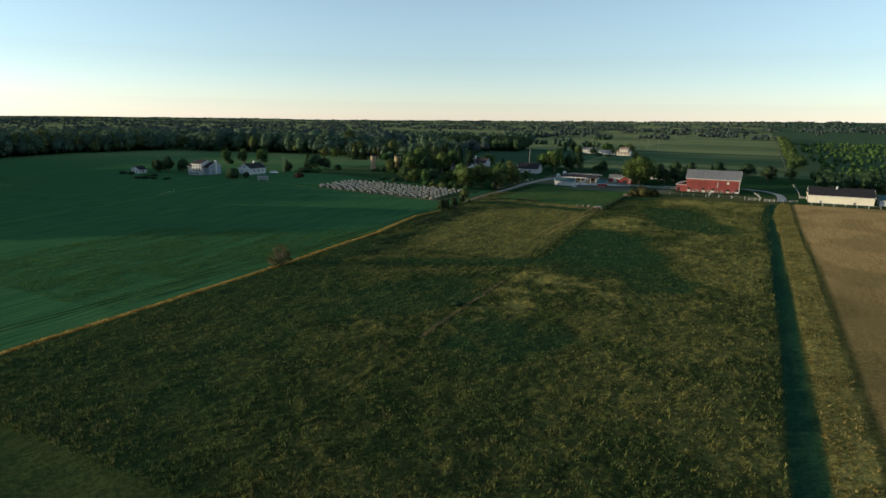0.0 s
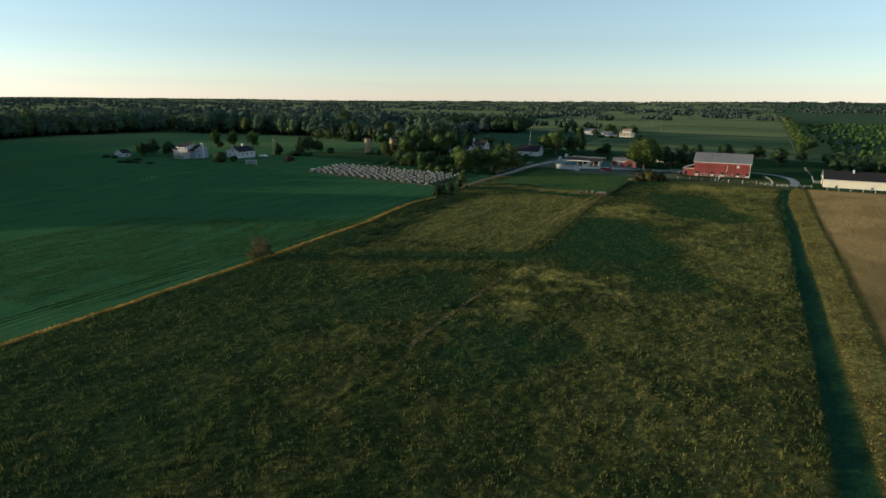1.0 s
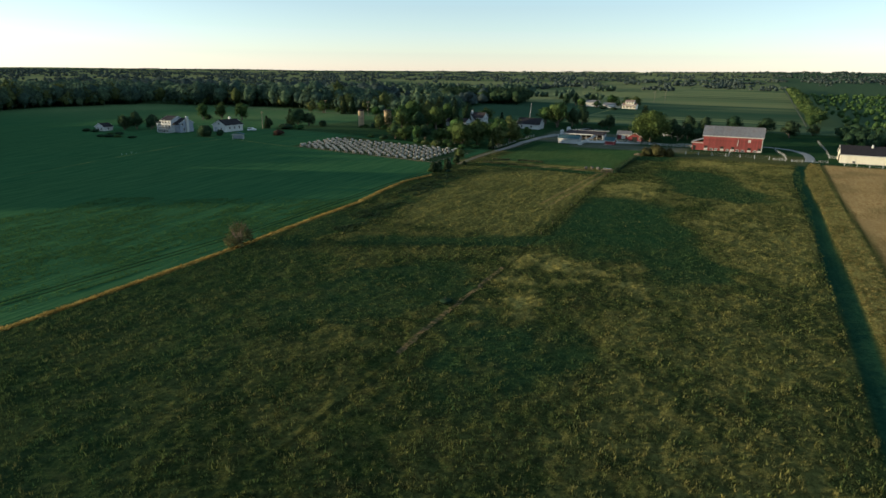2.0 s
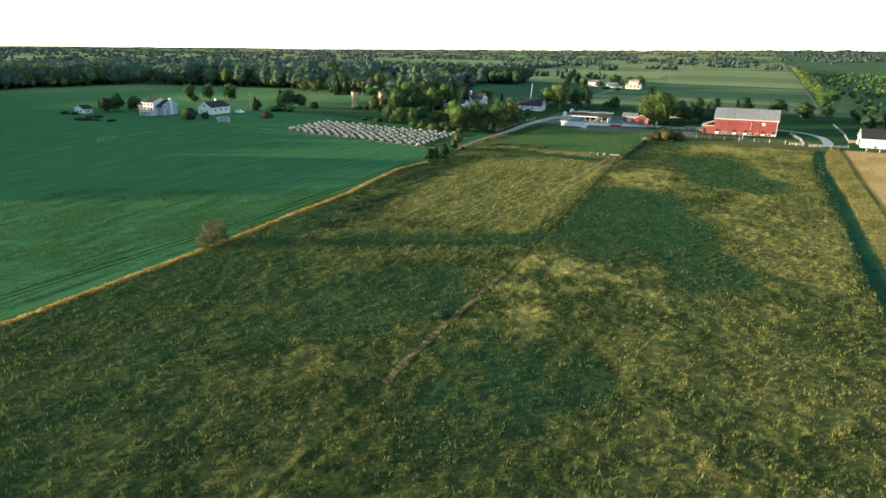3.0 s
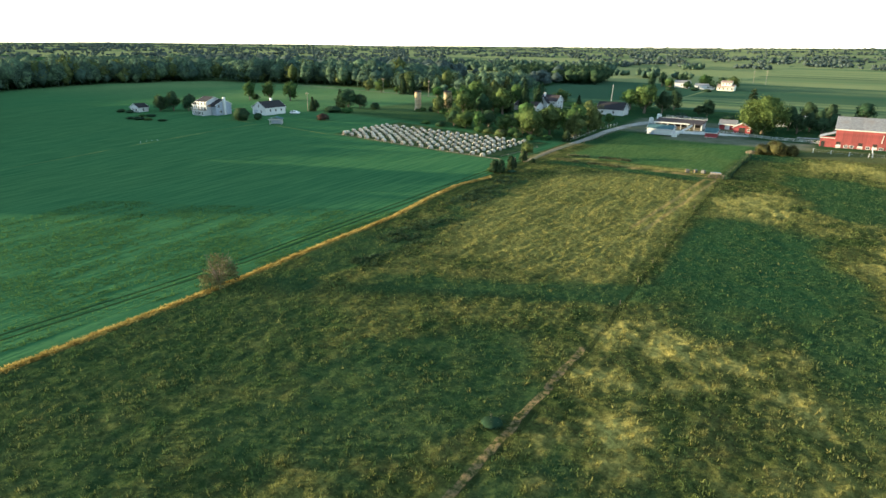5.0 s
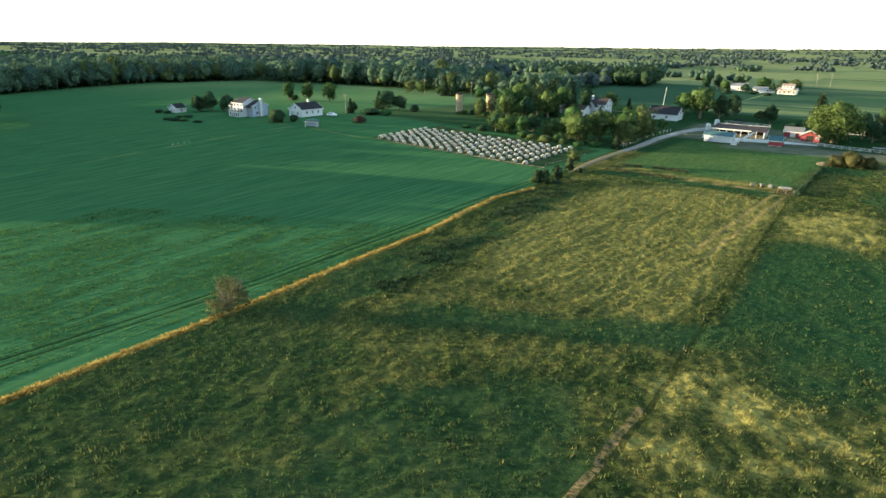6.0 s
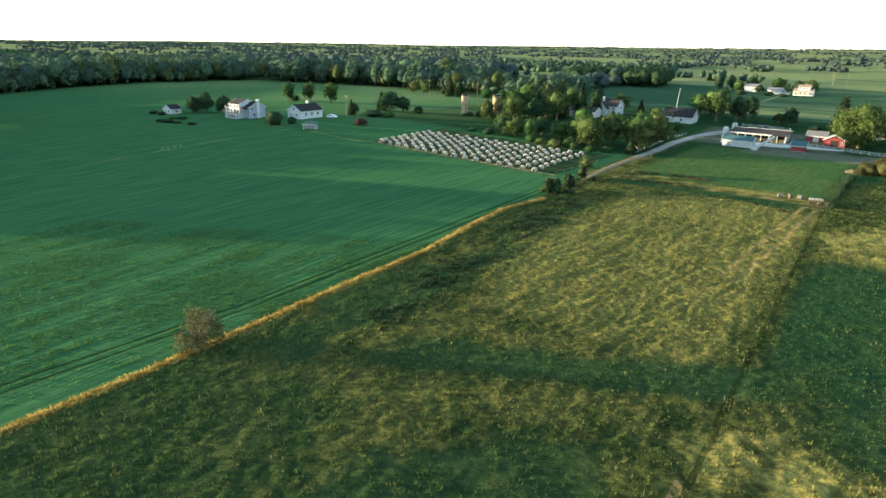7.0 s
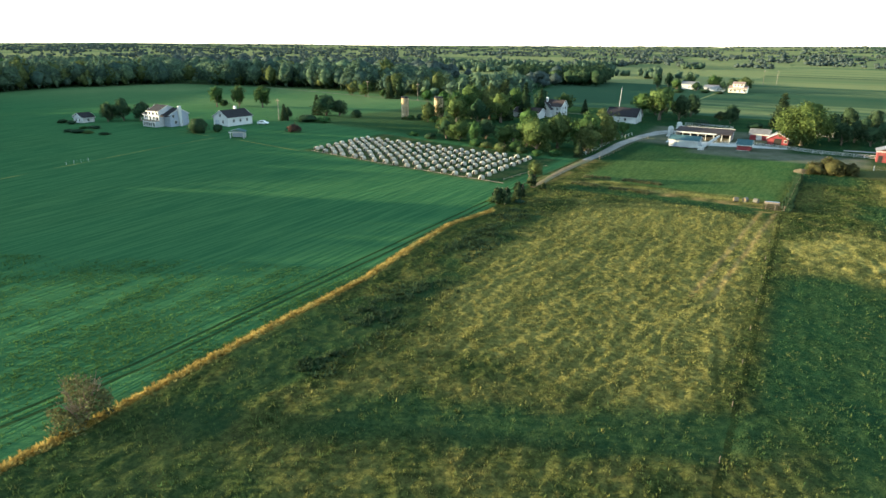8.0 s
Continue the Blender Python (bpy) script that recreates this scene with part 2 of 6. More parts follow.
def ground(x, y):
    x, y = np.asarray(x, float), np.asarray(y, float)
    z = np.interp(y, FIELD_Y, FIELD_Z)
    z = z + 4.0 * np.exp(-(((x + 275) / 95) ** 2) - ((y - 235) / 95) ** 2)
    z = z - 2.2 * np.exp(-(((x + 100) / 60) ** 2) - ((y - 330) / 60) ** 2)
    z = z + 0.004 * np.clip(-60 - x, -60, 140)
    far = np.clip((np.hypot(x + 20, y - 50) - 1200) / 2500, 0, 1)
    meadow = smooth(x, -112, -106) * (1 - smooth(x, 4, 8)) * (1 - smooth(y, 235, 260))
    z = z + meadow * (0.22 * (vnoise(x, y, 14, 2) - 0.5) + 0.1 * (vnoise(x, y, 5, 3) - 0.5))
    north_east = 1 - smooth(np.degrees(np.arctan2(-x, np.maximum(y, 1.0))), -12, 26)
    return z + far * (14 * vnoise(x, y, 900, 1) - 3 + 26 * north_east)


def gz(x, y):
    return float(ground(x, y))


def fence_x(y):
    """The old field boundary between the crop and the meadow."""
    return np.interp(y, [0, 52, 80, 118, 150, 168, 184, 201, 214, 252, 283], [-111.5, -111, -110, -109.4, -110.4, -110.6, -112.8, -114.4, -112, -114.5, -117])


def track_shift(y):
    """How far the mown track bends from its line."""
    return np.interp(y, [0, 70, 129, 156, 201, 232, 266, 291, 310], [1.0, 0.9, 0.4, -0.1, -0.8, -1.4, -2.7, -1.5, 0.8])


def verge_x(y):
    """The east edge of the dry verge beside the mown track."""
    return np.interp(y, [0, 178, 250, 310], [16.4, 16.0, 14.2, 14.0])


def inside(x, y, x0, x1, y0, y1, soft=2.0):
    return smooth(x, x0 - soft, x0 + soft) * (1 - smooth(x, x1 - soft, x1 + soft)) * smooth(y, y0 - soft, y0 + soft) * (1 - smooth(y, y1 - soft, y1 + soft))


def blob(x, y, cx, cy, rx, ry, turn=0.0):
    c, s = math.cos(radians(turn)), math.sin(radians(turn))
    u, v = (x - cx) * c + (y - cy) * s, -(x - cx) * s + (y - cy) * c
    return 1 - smooth((u / rx) ** 2 + (v / ry) ** 2, 0.5, 1.3)


def steps(marks):
    """Grid lines: (from, to, step) runs, joined."""
    out = []
    for a, b, s in marks:
        out += list(np.arange(a, b, s))
    return np.array(out + [marks[-1][1]])


GX = np.r_[-np.geomspace(5000, 560, 45)[:-1], steps([(-560, -260, 5), (-260, -118, 1.5), (-118, -104, 1.0), (-104, 2, 2.5), (2, 22, 1.0), (22, 60, 2), (60, 200, 7), (200, 560, 30)]), np.geomspace(560, 5000, 25)[1:]]
GY = np.r_[-np.geomspace(3000, 100, 15)[:-1], steps([(-100, 30, 6), (30, 246, 1.8), (246, 300, 1.3), (300, 420, 2), (420, 540, 2.5), (540, 700, 6), (700, 1400, 20)]), np.geomspace(1400, 6000, 50)[1:]]


def wood_edge(x):
    return np.interp(x, [-560, -520, -500, -430, -383, -340, -293, -230, -200], [300, 352, 410, 418, 428, 428, 424, 418, 430])


def cover(x, y):
    """What grows where, with some shade painted in as deep green, as masks from 0 to 1."""
    wob, wob2, wob3 = vnoise(x, y, 14, 2) - 0.5, vnoise(x, y, 5, 3) - 0.5, vnoise(x, y, 2.2, 4) - 0.5
    fx = fence_x(y)
    # ragged edges: patches are looked up at a place shifted by lumps of three sizes
    rx, ry = x + 9 * wob + 5 * wob2 + 3.5 * wob3, y + 12 * (vnoise(x, y, 17, 5) - 0.5) + 7 * (vnoise(x, y, 6, 0) - 0.5) - 4 * wob3
    clumpy = smooth(0.45 * vnoise(x, y, 4.2, 4) + 0.35 * vnoise(x, y, 1.9, 1) + 0.2 * vnoise(x, y, 9, 0), 0.36, 0.62)
    sown = vnoise(x - 0.06 * y + 1.6 * vnoise(x, y, 9, 0), y * 0.16, 1.5, 5)
    # land cover: 0 meadow; a = crop, dry, lush_and_shade; b = bare, far field, hay with light strips
    crop = (1 - smooth(x - fx, -1.6, -0.6)) * (1 - inside(x, y, -240, -100, 287, 430, 6)) * (1 - inside(x, y, -194, -122, 239.0, 281, 0.8))
    forest = np.maximum(smooth(y - wood_edge(x), -3, 5) * (1 - smooth(x + 0.25 * (y - 420), -212, -200)), (1 - smooth(x + 10 * np.sin(y / 40.0), -526, -518)) * (y < 420))
    crop = crop * (1 - forest)
    edge = np.exp(-(((x - fx) / (0.6 + 0.5 * vnoise(x, y, 7, 1))) ** 2)) * (y < 216)
    edge = np.maximum(edge, smooth(x - track_shift(y), 9.2, 10.0) * (1 - smooth(x - verge_x(y), -0.8, 0.4)) * (y > -50) * (y < 309) * (0.55 + 0.45 * clumpy))
    edge = np.maximum(edge, 0.82 * np.exp(-(((x + 233 + 2 * wob) / 1.3) ** 2)) * inside(x, y, -260, -200, 60, 236, 3))
    edge = np.maximum(edge, 0.8 * np.exp(-(((y - 236.5 - 0.03 * (x + 210) - 2 * wob) / 1.2) ** 2)) * inside(x, y, -256, -190, 200, 260, 3))
    # standing straw-coloured grass between the boundary and the old track
    west = np.interp(y, [140, 145, 160, 193, 214, 245], [-80, -84, -96, -104, -100, -98])
    dry = 0.53 * smooth(rx - west, -4, 6) * (1 - smooth(x + 0.4 * rx, -81, -73)) * smooth(ry, 148, 158) * (1 - smooth(ry, 238, 246)) * (0.6 + 0.3 * sown + 0.3 * clumpy)
    dry = np.maximum(dry, 0.26 * blob(rx, ry, -74, 138, 20, 9, 28) * (0.3 + 0.7 * clumpy))
    dry = np.maximum(dry, 0.17 * clumpy * smooth(x - fx, 1, 6) * (x < 6))
    # golden clumps east of the track
    gold = np.maximum(blob(rx, ry, -43, 120, 7, 15), np.maximum(blob(rx, ry, -45, 143, 8, 10), blob(rx, ry, -34, 139, 6, 8)))
    dry = np.maximum(dry, gold * (0.1 + 0.62 * clumpy))
    dry = np.maximum(dry, 0.36 * inside(rx, ry, -30, 6, 70, 152, 7) * (0.25 + 0.75 * clumpy))
    dry = np.maximum(dry, 0.25 * inside(rx, ry, -100, -52, 50, 132, 10) * clumpy)
    dry = np.maximum(dry, 0.55 * inside(rx, ry, -19, 6, 148, 300, 5) * (0.35 + 0.65 * clumpy))
    dry = np.maximum(dry, 0.7 * inside(rx, ry, -34, 4, 272, 300, 6) * (0.5 + 0.5 * clumpy))
    dry = np.maximum(dry, 0.75 * blob(rx, ry, -43, 222, 7, 16, -12) * (0.4 + 0.6 * clumpy))
    dry = np.maximum(dry, 0.35 * inside(rx, ry, -40, -18, 196, 236, 6) * clumpy)
    bank = np.interp(x, [-107, -94, -84, -75, -60], [261, 263.7, 263.5, 260, 254.5])
    edge = np.maximum(edge, 0.8 * np.exp(-(((y - bank + 2.4 * wob2) / 0.7) ** 2)) * inside(x, y, -104, -58, 240, 280, 3) * (0.3 + 0.7 * clumpy))
    dry = np.maximum(dry, 0.7 * inside(x + 4 * wob2, y + 3 * wob, -105, -60, 253, 262, 1.5) * clumpy)
    dry = np.maximum(dry, 0.6 * inside(x, y + 3 * wob, -109, -88, 249.5, 252, 1.2) * clumpy)
    # slanting band of cast shade, painted as deeper green grass
    shade_band = (y - 150.0 - 0.53 * (x + 62) + 4 * wob2 + 2 * wob3) / 4.4
    lush_and_shade = 0.75 * np.exp(-(shade_band**4)) * inside(x, y, -90, -46, 110, 180, 5)
    # patches of darker, deeper green
    lush_and_shade = np.maximum(lush_and_shade, 0.92 * blob(rx, ry, -40, 181, 16, 33, 8) * smooth(x + 0.05 * (y - 180), -53, -50))
    lush_and_shade = np.maximum(lush_and_shade, 0.7 * blob(rx, ry, -23, 151, 10, 18, 12))
    lush_and_shade = np.maximum(lush_and_shade, 0.8 * blob(rx, ry, -22, 243, 27, 13, -50))
    lush_and_shade = np.maximum(lush_and_shade, 0.6 * blob(rx, ry, -66, 112, 11, 20, -20))
    lush_and_shade = np.maximum(lush_and_shade, 0.6 * blob(rx, ry, -101, 148, 6, 24, 10))
    lush_and_shade = np.maximum(lush_and_shade, 0.75 * inside(rx, ry, -106, -99, 160, 216, 3) * (0.3 + 0.7 * clumpy))
    lush_and_shade = np.maximum(lush_and_shade, 0.7 * blob(rx, ry, -39, 96, 12, 18) * (0.5 + 0.5 * (1 - clumpy)))
    # deep green strip along the ditch
    lush_and_shade = np.maximum(lush_and_shade, 0.9 * inside(x, y + 2 * wob, -106, -58, 244, 252, 2))
    lush_and_shade = np.maximum(lush_and_shade, inside(x, y, -194, -122, 239, 288, 1))
    lush_and_shade = np.maximum(lush_and_shade, np.maximum(inside(x, y, -245, -40, 288, 425, 5), inside(x + 6 * wob, y, -42, 45, 303, 425, 3)))
    # shade over the near south-west of the meadow, painted as deeper green
    lush_and_shade = np.maximum(lush_and_shade, 0.4 * (1 - smooth(rx + 0.35 * (y - 80), -78, -56)) * (1 - smooth(y, 115, 140)))
    lush_and_shade = np.maximum(lush_and_shade, forest)
    dry = np.maximum(dry * (1 - 0.8 * lush_and_shade), edge)
    pasture = inside(x, y, -107, -57, 260, 333, 2.0)
    mown = inside(x - track_shift(y), y, 5.9, 9.25, -80, 309, 0.35)
    lush_and_shade = np.maximum(lush_and_shade, mown)
    dry = dry * (1 - mown)
    bare = inside(x - verge_x(y), y, 1.2, 400, -200, 306, 0.8) * (0.5 + 0.45 * smooth(y + 30 * wob, 120, 220)) * (0.75 + 0.25 * smooth(vnoise(x, y, 9, 1), 0.3, 0.6))
    bare = np.maximum(bare, 0.12 * inside(x, y, -194, -124, 238.6, 281, 0.8) * smooth(vnoise(x, y, 3, 2), 0.2, 0.7))
    for side in (-60.2, -57.4):
        bare = np.maximum(bare, 0.5 * np.exp(-(((x - side - 0.06 * (y - 240)) / 0.5) ** 2)) * inside(x, y, -70, -40, 190, 250, 6))
    bare = np.maximum(bare, inside(x, y + 2 * wob + 1.5 * wob2, -88, -57, 250, 254.5, 0.8) * (0.05 + 0.6 * smooth(vnoise(x, y, 2.2, 1), 0.4, 0.75)))
    bare = np.maximum(bare, 0.3 * inside(x, y, -117, -112, 245, 290, 1.5) * clumpy)
    bare = np.maximum(bare, 0.15 * inside(x, y, -40, 10, 301, 326, 3))
    farm = np.maximum(inside(x, y, -116, -62, 338, 380, 3) * 0.6, 0.75 * inside(x, y + 0.12 * (x + 88), -92, -38, 325, 342, 2.5))
    thin_crop = 0.15 + 0.5 * vnoise(x, y * 0.3, 9, 5) * vnoise(x, y, 60, 1)
    # far fields: one tone for each plot
    far_plot = np.maximum(smooth(y, 425, 432) * (x > -300) * (1 - forest), smooth(y, 640, 660))
    plot_x, plot_y = np.floor((x + 380 + 0.1 * y) / 190), np.floor(y / 170)
    tone = GRIDS[3][(plot_x.astype(int) * 7) % 256, (plot_y.astype(int) * 13) % 256]
    edge = 30 * (vnoise(x, y, 60, 2) - 0.5)
    # east fields: the near part is toned down to paint tree shade
    east = np.interp(y + edge, [430, 440, 530, 545, 690, 715, 900, 1300, 6000], [0.35, 0.5, 0.5, 0.3, 0.4, 0.8, 0.95, 0.9, 0.7])
    tone = np.where((x > -330) & (x < -125) & (y < 645), 0.08, np.where((x > -125) & (x < 24) & (y < 1500), east * (0.25 + 1.2 * vnoise(x * 0.08, y, 17, 4)), np.where(x < 24, 0.4 + 0.6 * tone, 0.35)))
    # pale strips paint the light between long tree shadows
    hay = 0.42 * inside(x, y, -125, 14, 436, 528, 4) * smooth(np.sin(y / 3.0 + 0.4 * np.sin(x / 30)), -0.1, 0.7)
    hay = hay + 0.5 * inside(x, y, -190, 20, 725, 1250, 12) * smooth(vnoise(x * 0.15, y, 22, 2), 0.45, 0.7)
    hay = hay + 0.3 * inside(x, y, -530, -215, 292, 440, 45) * (0.5 + vnoise(x, y, 40, 1))
    hay = np.clip(hay, 0, 1)
    return crop, np.clip(dry, 0, 1), np.clip(lush_and_shade, 0, 1), np.clip(bare, 0, 1), far_plot * tone, hay, np.clip(thin_crop, 0, 1), farm, mown, pasture


def build_ground():
    x, y = np.meshgrid(GX, GY)
    crop, dry, lush_and_shade, bare, plot, hay, thin_crop, farm, mown, pasture = cover(x, y)
    under_turf = inside(x, y, -107, 3, 52, 243, 1.5) + inside(x, y, -50, 3, 243, 297, 1.5)
    z = ground(x, y) - 0.12 * mown - 0.18 * np.clip(under_turf, 0, 1)
    ny, nx = x.shape
    index = np.arange(nx * ny).reshape(ny, nx)
    quads = np.stack([index[:-1, :-1], index[:-1, 1:], index[1:, 1:], index[1:, :-1]], -1).reshape(-1, 4)
    mesh = mesh_of("ground", np.stack([x, y, z], -1).reshape(-1, 3), quads)
    mesh.polygons.foreach_set("use_smooth", np.ones(len(mesh.polygons), bool))
    one = np.ones_like(x)
    for name, bands in (("cover_a", (crop, dry, lush_and_shade, one)), ("cover_b", (bare, plot, hay, one)), ("cover_c", (pasture, thin_crop, farm, mown))):
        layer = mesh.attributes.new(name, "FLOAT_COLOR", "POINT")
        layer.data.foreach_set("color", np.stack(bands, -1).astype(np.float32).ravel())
    return mesh


def mesh_of(name, points, faces):
    """A mesh from arrays; faces all have the same number of corners."""
    mesh = bpy.data.meshes.new(name)
    points, faces = np.asarray(points, np.float32), np.asarray(faces, np.int32)
    mesh.vertices.add(len(points))
    mesh.vertices.foreach_set("co", points.ravel())
    mesh.loops.add(faces.size)
    mesh.loops.foreach_set("vertex_index", faces.ravel())
    mesh.polygons.add(len(faces))
    mesh.polygons.foreach_set("loop_start", np.arange(0, faces.size, faces.shape[1], dtype=np.int32))
    mesh.update(calc_edges=True)
    return mesh


def ground_material():
    m = bpy.data.materials.new("fields")
    m.use_nodes = True
    nodes, links = links_of(m)
    bsdf = nodes["Principled BSDF"]
    where = nodes.new("ShaderNodeNewGeometry").outputs["Position"]
    cover = []
    for name in ("cover_a", "cover_b", "cover_c"):
        a = nodes.new("ShaderNodeAttribute")
        a.attribute_name = name
        s = nodes.new("ShaderNodeSeparateColor")
        links.new(a.outputs["Color"], s.inputs[0])
        cover += [s.outputs[0], s.outputs[1], s.outputs[2]]
    mown = a.outputs["Alpha"]
    crop, dry, lush_and_shade, bare, plot, hay, pasture, light, farm = cover
    stretch = nodes.new("ShaderNodeMapping")
    stretch.inputs["Scale"].default_value = (1.0, 0.12, 1.0)
    links.new(where, stretch.inputs["Vector"])
    tuft, clump, broad = noised(nodes, links, 1.5, 6, where, 0.75), noised(nodes, links, 0.22, 4, where), noised(nodes, links, 0.04, 3, where)
    row = noised(nodes, links, 1.1, 3, stretch.outputs["Vector"])
    drilled = nodes.new("ShaderNodeMapping")
    drilled.inputs["Scale"].default_value = (1.0, 0.03, 1.0)
    links.new(where, drilled.inputs["Vector"])
    drill = noised(nodes, links, 1.6, 2, drilled.outputs["Vector"], 0.5)
    streaks = nodes.new("ShaderNodeMath")
    streaks.operation = "MULTIPLY_ADD"
    links.new(row, streaks.inputs[0])
    streaks.inputs[1].default_value = 0.25
    scaled = nodes.new("ShaderNodeMath")
    scaled.operation = "MULTIPLY"
    links.new(tuft, scaled.inputs[0])
    scaled.inputs[1].default_value = 0.75
    links.new(scaled.outputs[0], streaks.inputs[2])
    apart = nodes.new("ShaderNodeSeparateXYZ")
    links.new(where, apart.inputs[0])

    def sum_of(kind, a, b):
        n = nodes.new("ShaderNodeMath")
        n.operation = kind
        for socket, value in zip(n.inputs, (a, b)):
            if isinstance(value, (int, float)):
                socket.default_value = value
            else:
                links.new(value, socket)
        return n

    bend = sum_of("MULTIPLY", sum_of("MAXIMUM", sum_of("SUBTRACT", 130.0, apart.outputs[1]).outputs[0], 0.0).outputs[0], 0.1)
    across = sum_of("ADD", sum_of("ADD", apart.outputs[0], bend.outputs[0]).outputs[0], sum_of("MULTIPLY", clump, 0.5).outputs[0])
    wheel = None
    for line in (-114.9, -116.7):
        hit = sum_of("COMPARE", across.outputs[0], line)
        hit.inputs[2].default_value = 0.3
        wheel = hit if wheel is None else sum_of("MAXIMUM", wheel.outputs[0], hit.outputs[0])
    crop_row = sum_of("ADD", sum_of("MULTIPLY", drill, 0.78).outputs[0], sum_of("MULTIPLY", tuft, 0.22).outputs[0])
    fine, patchy, wide, rows = stepped(nodes, links, streaks.outputs[0], 0.41, 0.6), stepped(nodes, links, clump, 0.35, 0.65), stepped(nodes, links, broad, 0.35, 0.65), stepped(nodes, links, crop_row.outputs[0], 0.38, 0.64)
    middle = stepped(nodes, links, noised(nodes, links, 0.9, 3, where), 0.38, 0.62)
    green = mixed(nodes, links, fine, (0.016, 0.029, 0.009), (0.05, 0.07, 0.02))
    green = mixed(nodes, links, patchy, green, mixed(nodes, links, fine, (0.022, 0.027, 0.011), (0.052, 0.058, 0.02)))
    straw = mixed(nodes, links, fine, (0.17, 0.148, 0.042), (0.38, 0.32, 0.09))
    straw = mixed(nodes, links, wide, straw, mixed(nodes, links, fine, (0.14, 0.125, 0.036), (0.32, 0.27, 0.078)))
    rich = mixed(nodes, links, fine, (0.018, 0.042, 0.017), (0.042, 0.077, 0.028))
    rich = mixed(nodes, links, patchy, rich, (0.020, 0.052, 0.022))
    crop_dark = mixed(nodes, links, rows, (0.030, 0.092, 0.039), (0.050, 0.126, 0.050))
    crop_light = mixed(nodes, links, rows, (0.040, 0.098, 0.038), (0.070, 0.14, 0.052))
    soil = mixed(nodes, links, fine, (0.31, 0.19, 0.07), (0.54, 0.36, 0.145))
    soil = mixed(nodes, links, wide, soil, (0.37, 0.245, 0.10))
    green = mixed(nodes, links, middle, green, mixed(nodes, links, fine, (0.022, 0.034, 0.011), (0.058, 0.072, 0.022)))
    colour = mixed(nodes, links, dry, green, straw)
    colour = mixed(nodes, links, lush_and_shade, colour, rich)
    field = mixed(nodes, links, light, crop_dark, crop_light)
    field = mixed(nodes, links, sum_of("MULTIPLY", wheel.outputs[0], 0.85).outputs[0], field, (0.02, 0.035, 0.012))
    colour = mixed(nodes, links, crop, colour, field)
    grazed = mixed(nodes, links, patchy, mixed(nodes, links, fine, (0.034, 0.072, 0.022), (0.072, 0.122, 0.04)), mixed(nodes, links, fine, (0.028, 0.07, 0.026), (0.06, 0.11, 0.036)))
    colour = mixed(nodes, links, pasture, colour, mixed(nodes, links, sum_of("MULTIPLY", wide, 0.1).outputs[0], grazed, straw))
    colour = mixed(nodes, links, stepped(nodes, links, dry, 0.55, 0.9), colour, mixed(nodes, links, lush_and_shade, straw, colour))
    plots = mixed(nodes, links, stepped(nodes, links, plot, 0.2, 0.8), (0.042, 0.082, 0.046), (0.185, 0.205, 0.09))
    colour = mixed(nodes, links, stepped(nodes, links, plot, 0.0, 0.02), colour, plots)
    colour = mixed(nodes, links, hay, colour, (0.17, 0.21, 0.09))
    colour = mixed(nodes, links, farm, colour, mixed(nodes, links, patchy, (0.15, 0.145, 0.115), (0.11, 0.115, 0.08)))
    slant = sum_of("MULTIPLY", sum_of("MAXIMUM", sum_of("SUBTRACT", apart.outputs[1], 132.0).outputs[0], 0.0).outputs[0], 0.036)
    along = sum_of("ADD", sum_of("ADD", apart.outputs[0], slant.outputs[0]).outputs[0], sum_of("MULTIPLY", clump, 1.1).outputs[0])
    reach = sum_of("MULTIPLY", sum_of("LESS_THAN", apart.outputs[1], 247.0).outputs[0], sum_of("GREATER_THAN", apart.outputs[1], 66.0).outputs[0])
    worn_here = sum_of("MULTIPLY", sum_of("LESS_THAN", apart.outputs[1], 134.0).outputs[0], sum_of("GREATER_THAN", apart.outputs[1], 92.0).outputs[0])
    # a tan worn strip, and beside it a dark line painting the ridge's shade
    for line, reach_of, share, tone in ((-51.75, worn_here, stepped(nodes, links, tuft, 0.4, 0.62), (0.2, 0.135, 0.07)), (-50.95, reach, sum_of("MULTIPLY", stepped(nodes, links, tuft, 0.3, 0.6), 0.8).outputs[0], (0.014, 0.021, 0.008))):
        wear_and_shade = sum_of("COMPARE", along.outputs[0], line)
        wear_and_shade.inputs[2].default_value = 0.5 if reach_of is worn_here else 0.36
        colour = mixed(nodes, links, sum_of("MULTIPLY", sum_of("MULTIPLY", wear_and_shade.outputs[0], reach_of.outputs[0]).outputs[0], share).outputs[0], colour, tone)
    colour = mixed(nodes, links, mown, colour, mixed(nodes, links, fine, (0.013, 0.042, 0.023), (0.023, 0.061, 0.032)))
    colour = mixed(nodes, links, bare, colour, soil)
    links.new(colour, bsdf.inputs["Base Color"])
    bsdf.inputs["Roughness"].default_value = 1.0
    bsdf.inputs["Specular IOR Level"].default_value = 0.0
    b = nodes.new("ShaderNodeBump")
    b.inputs["Strength"].default_value, b.inputs["Distance"].default_value = 0.8, 0.5
    relief = nodes.new("ShaderNodeMix")
    links.new(crop, relief.inputs[0])
    links.new(tuft, relief.inputs[2])
    links.new(sum_of("MULTIPLY", crop_row.outputs[0], 1.4).outputs[0], relief.inputs[3])
    links.new(relief.outputs[0], b.inputs["Height"])
    links.new(b.outputs["Normal"], bsdf.inputs["Normal"])
    return m


ground_mesh = build_ground()
ground_mesh.materials.append(ground_material())


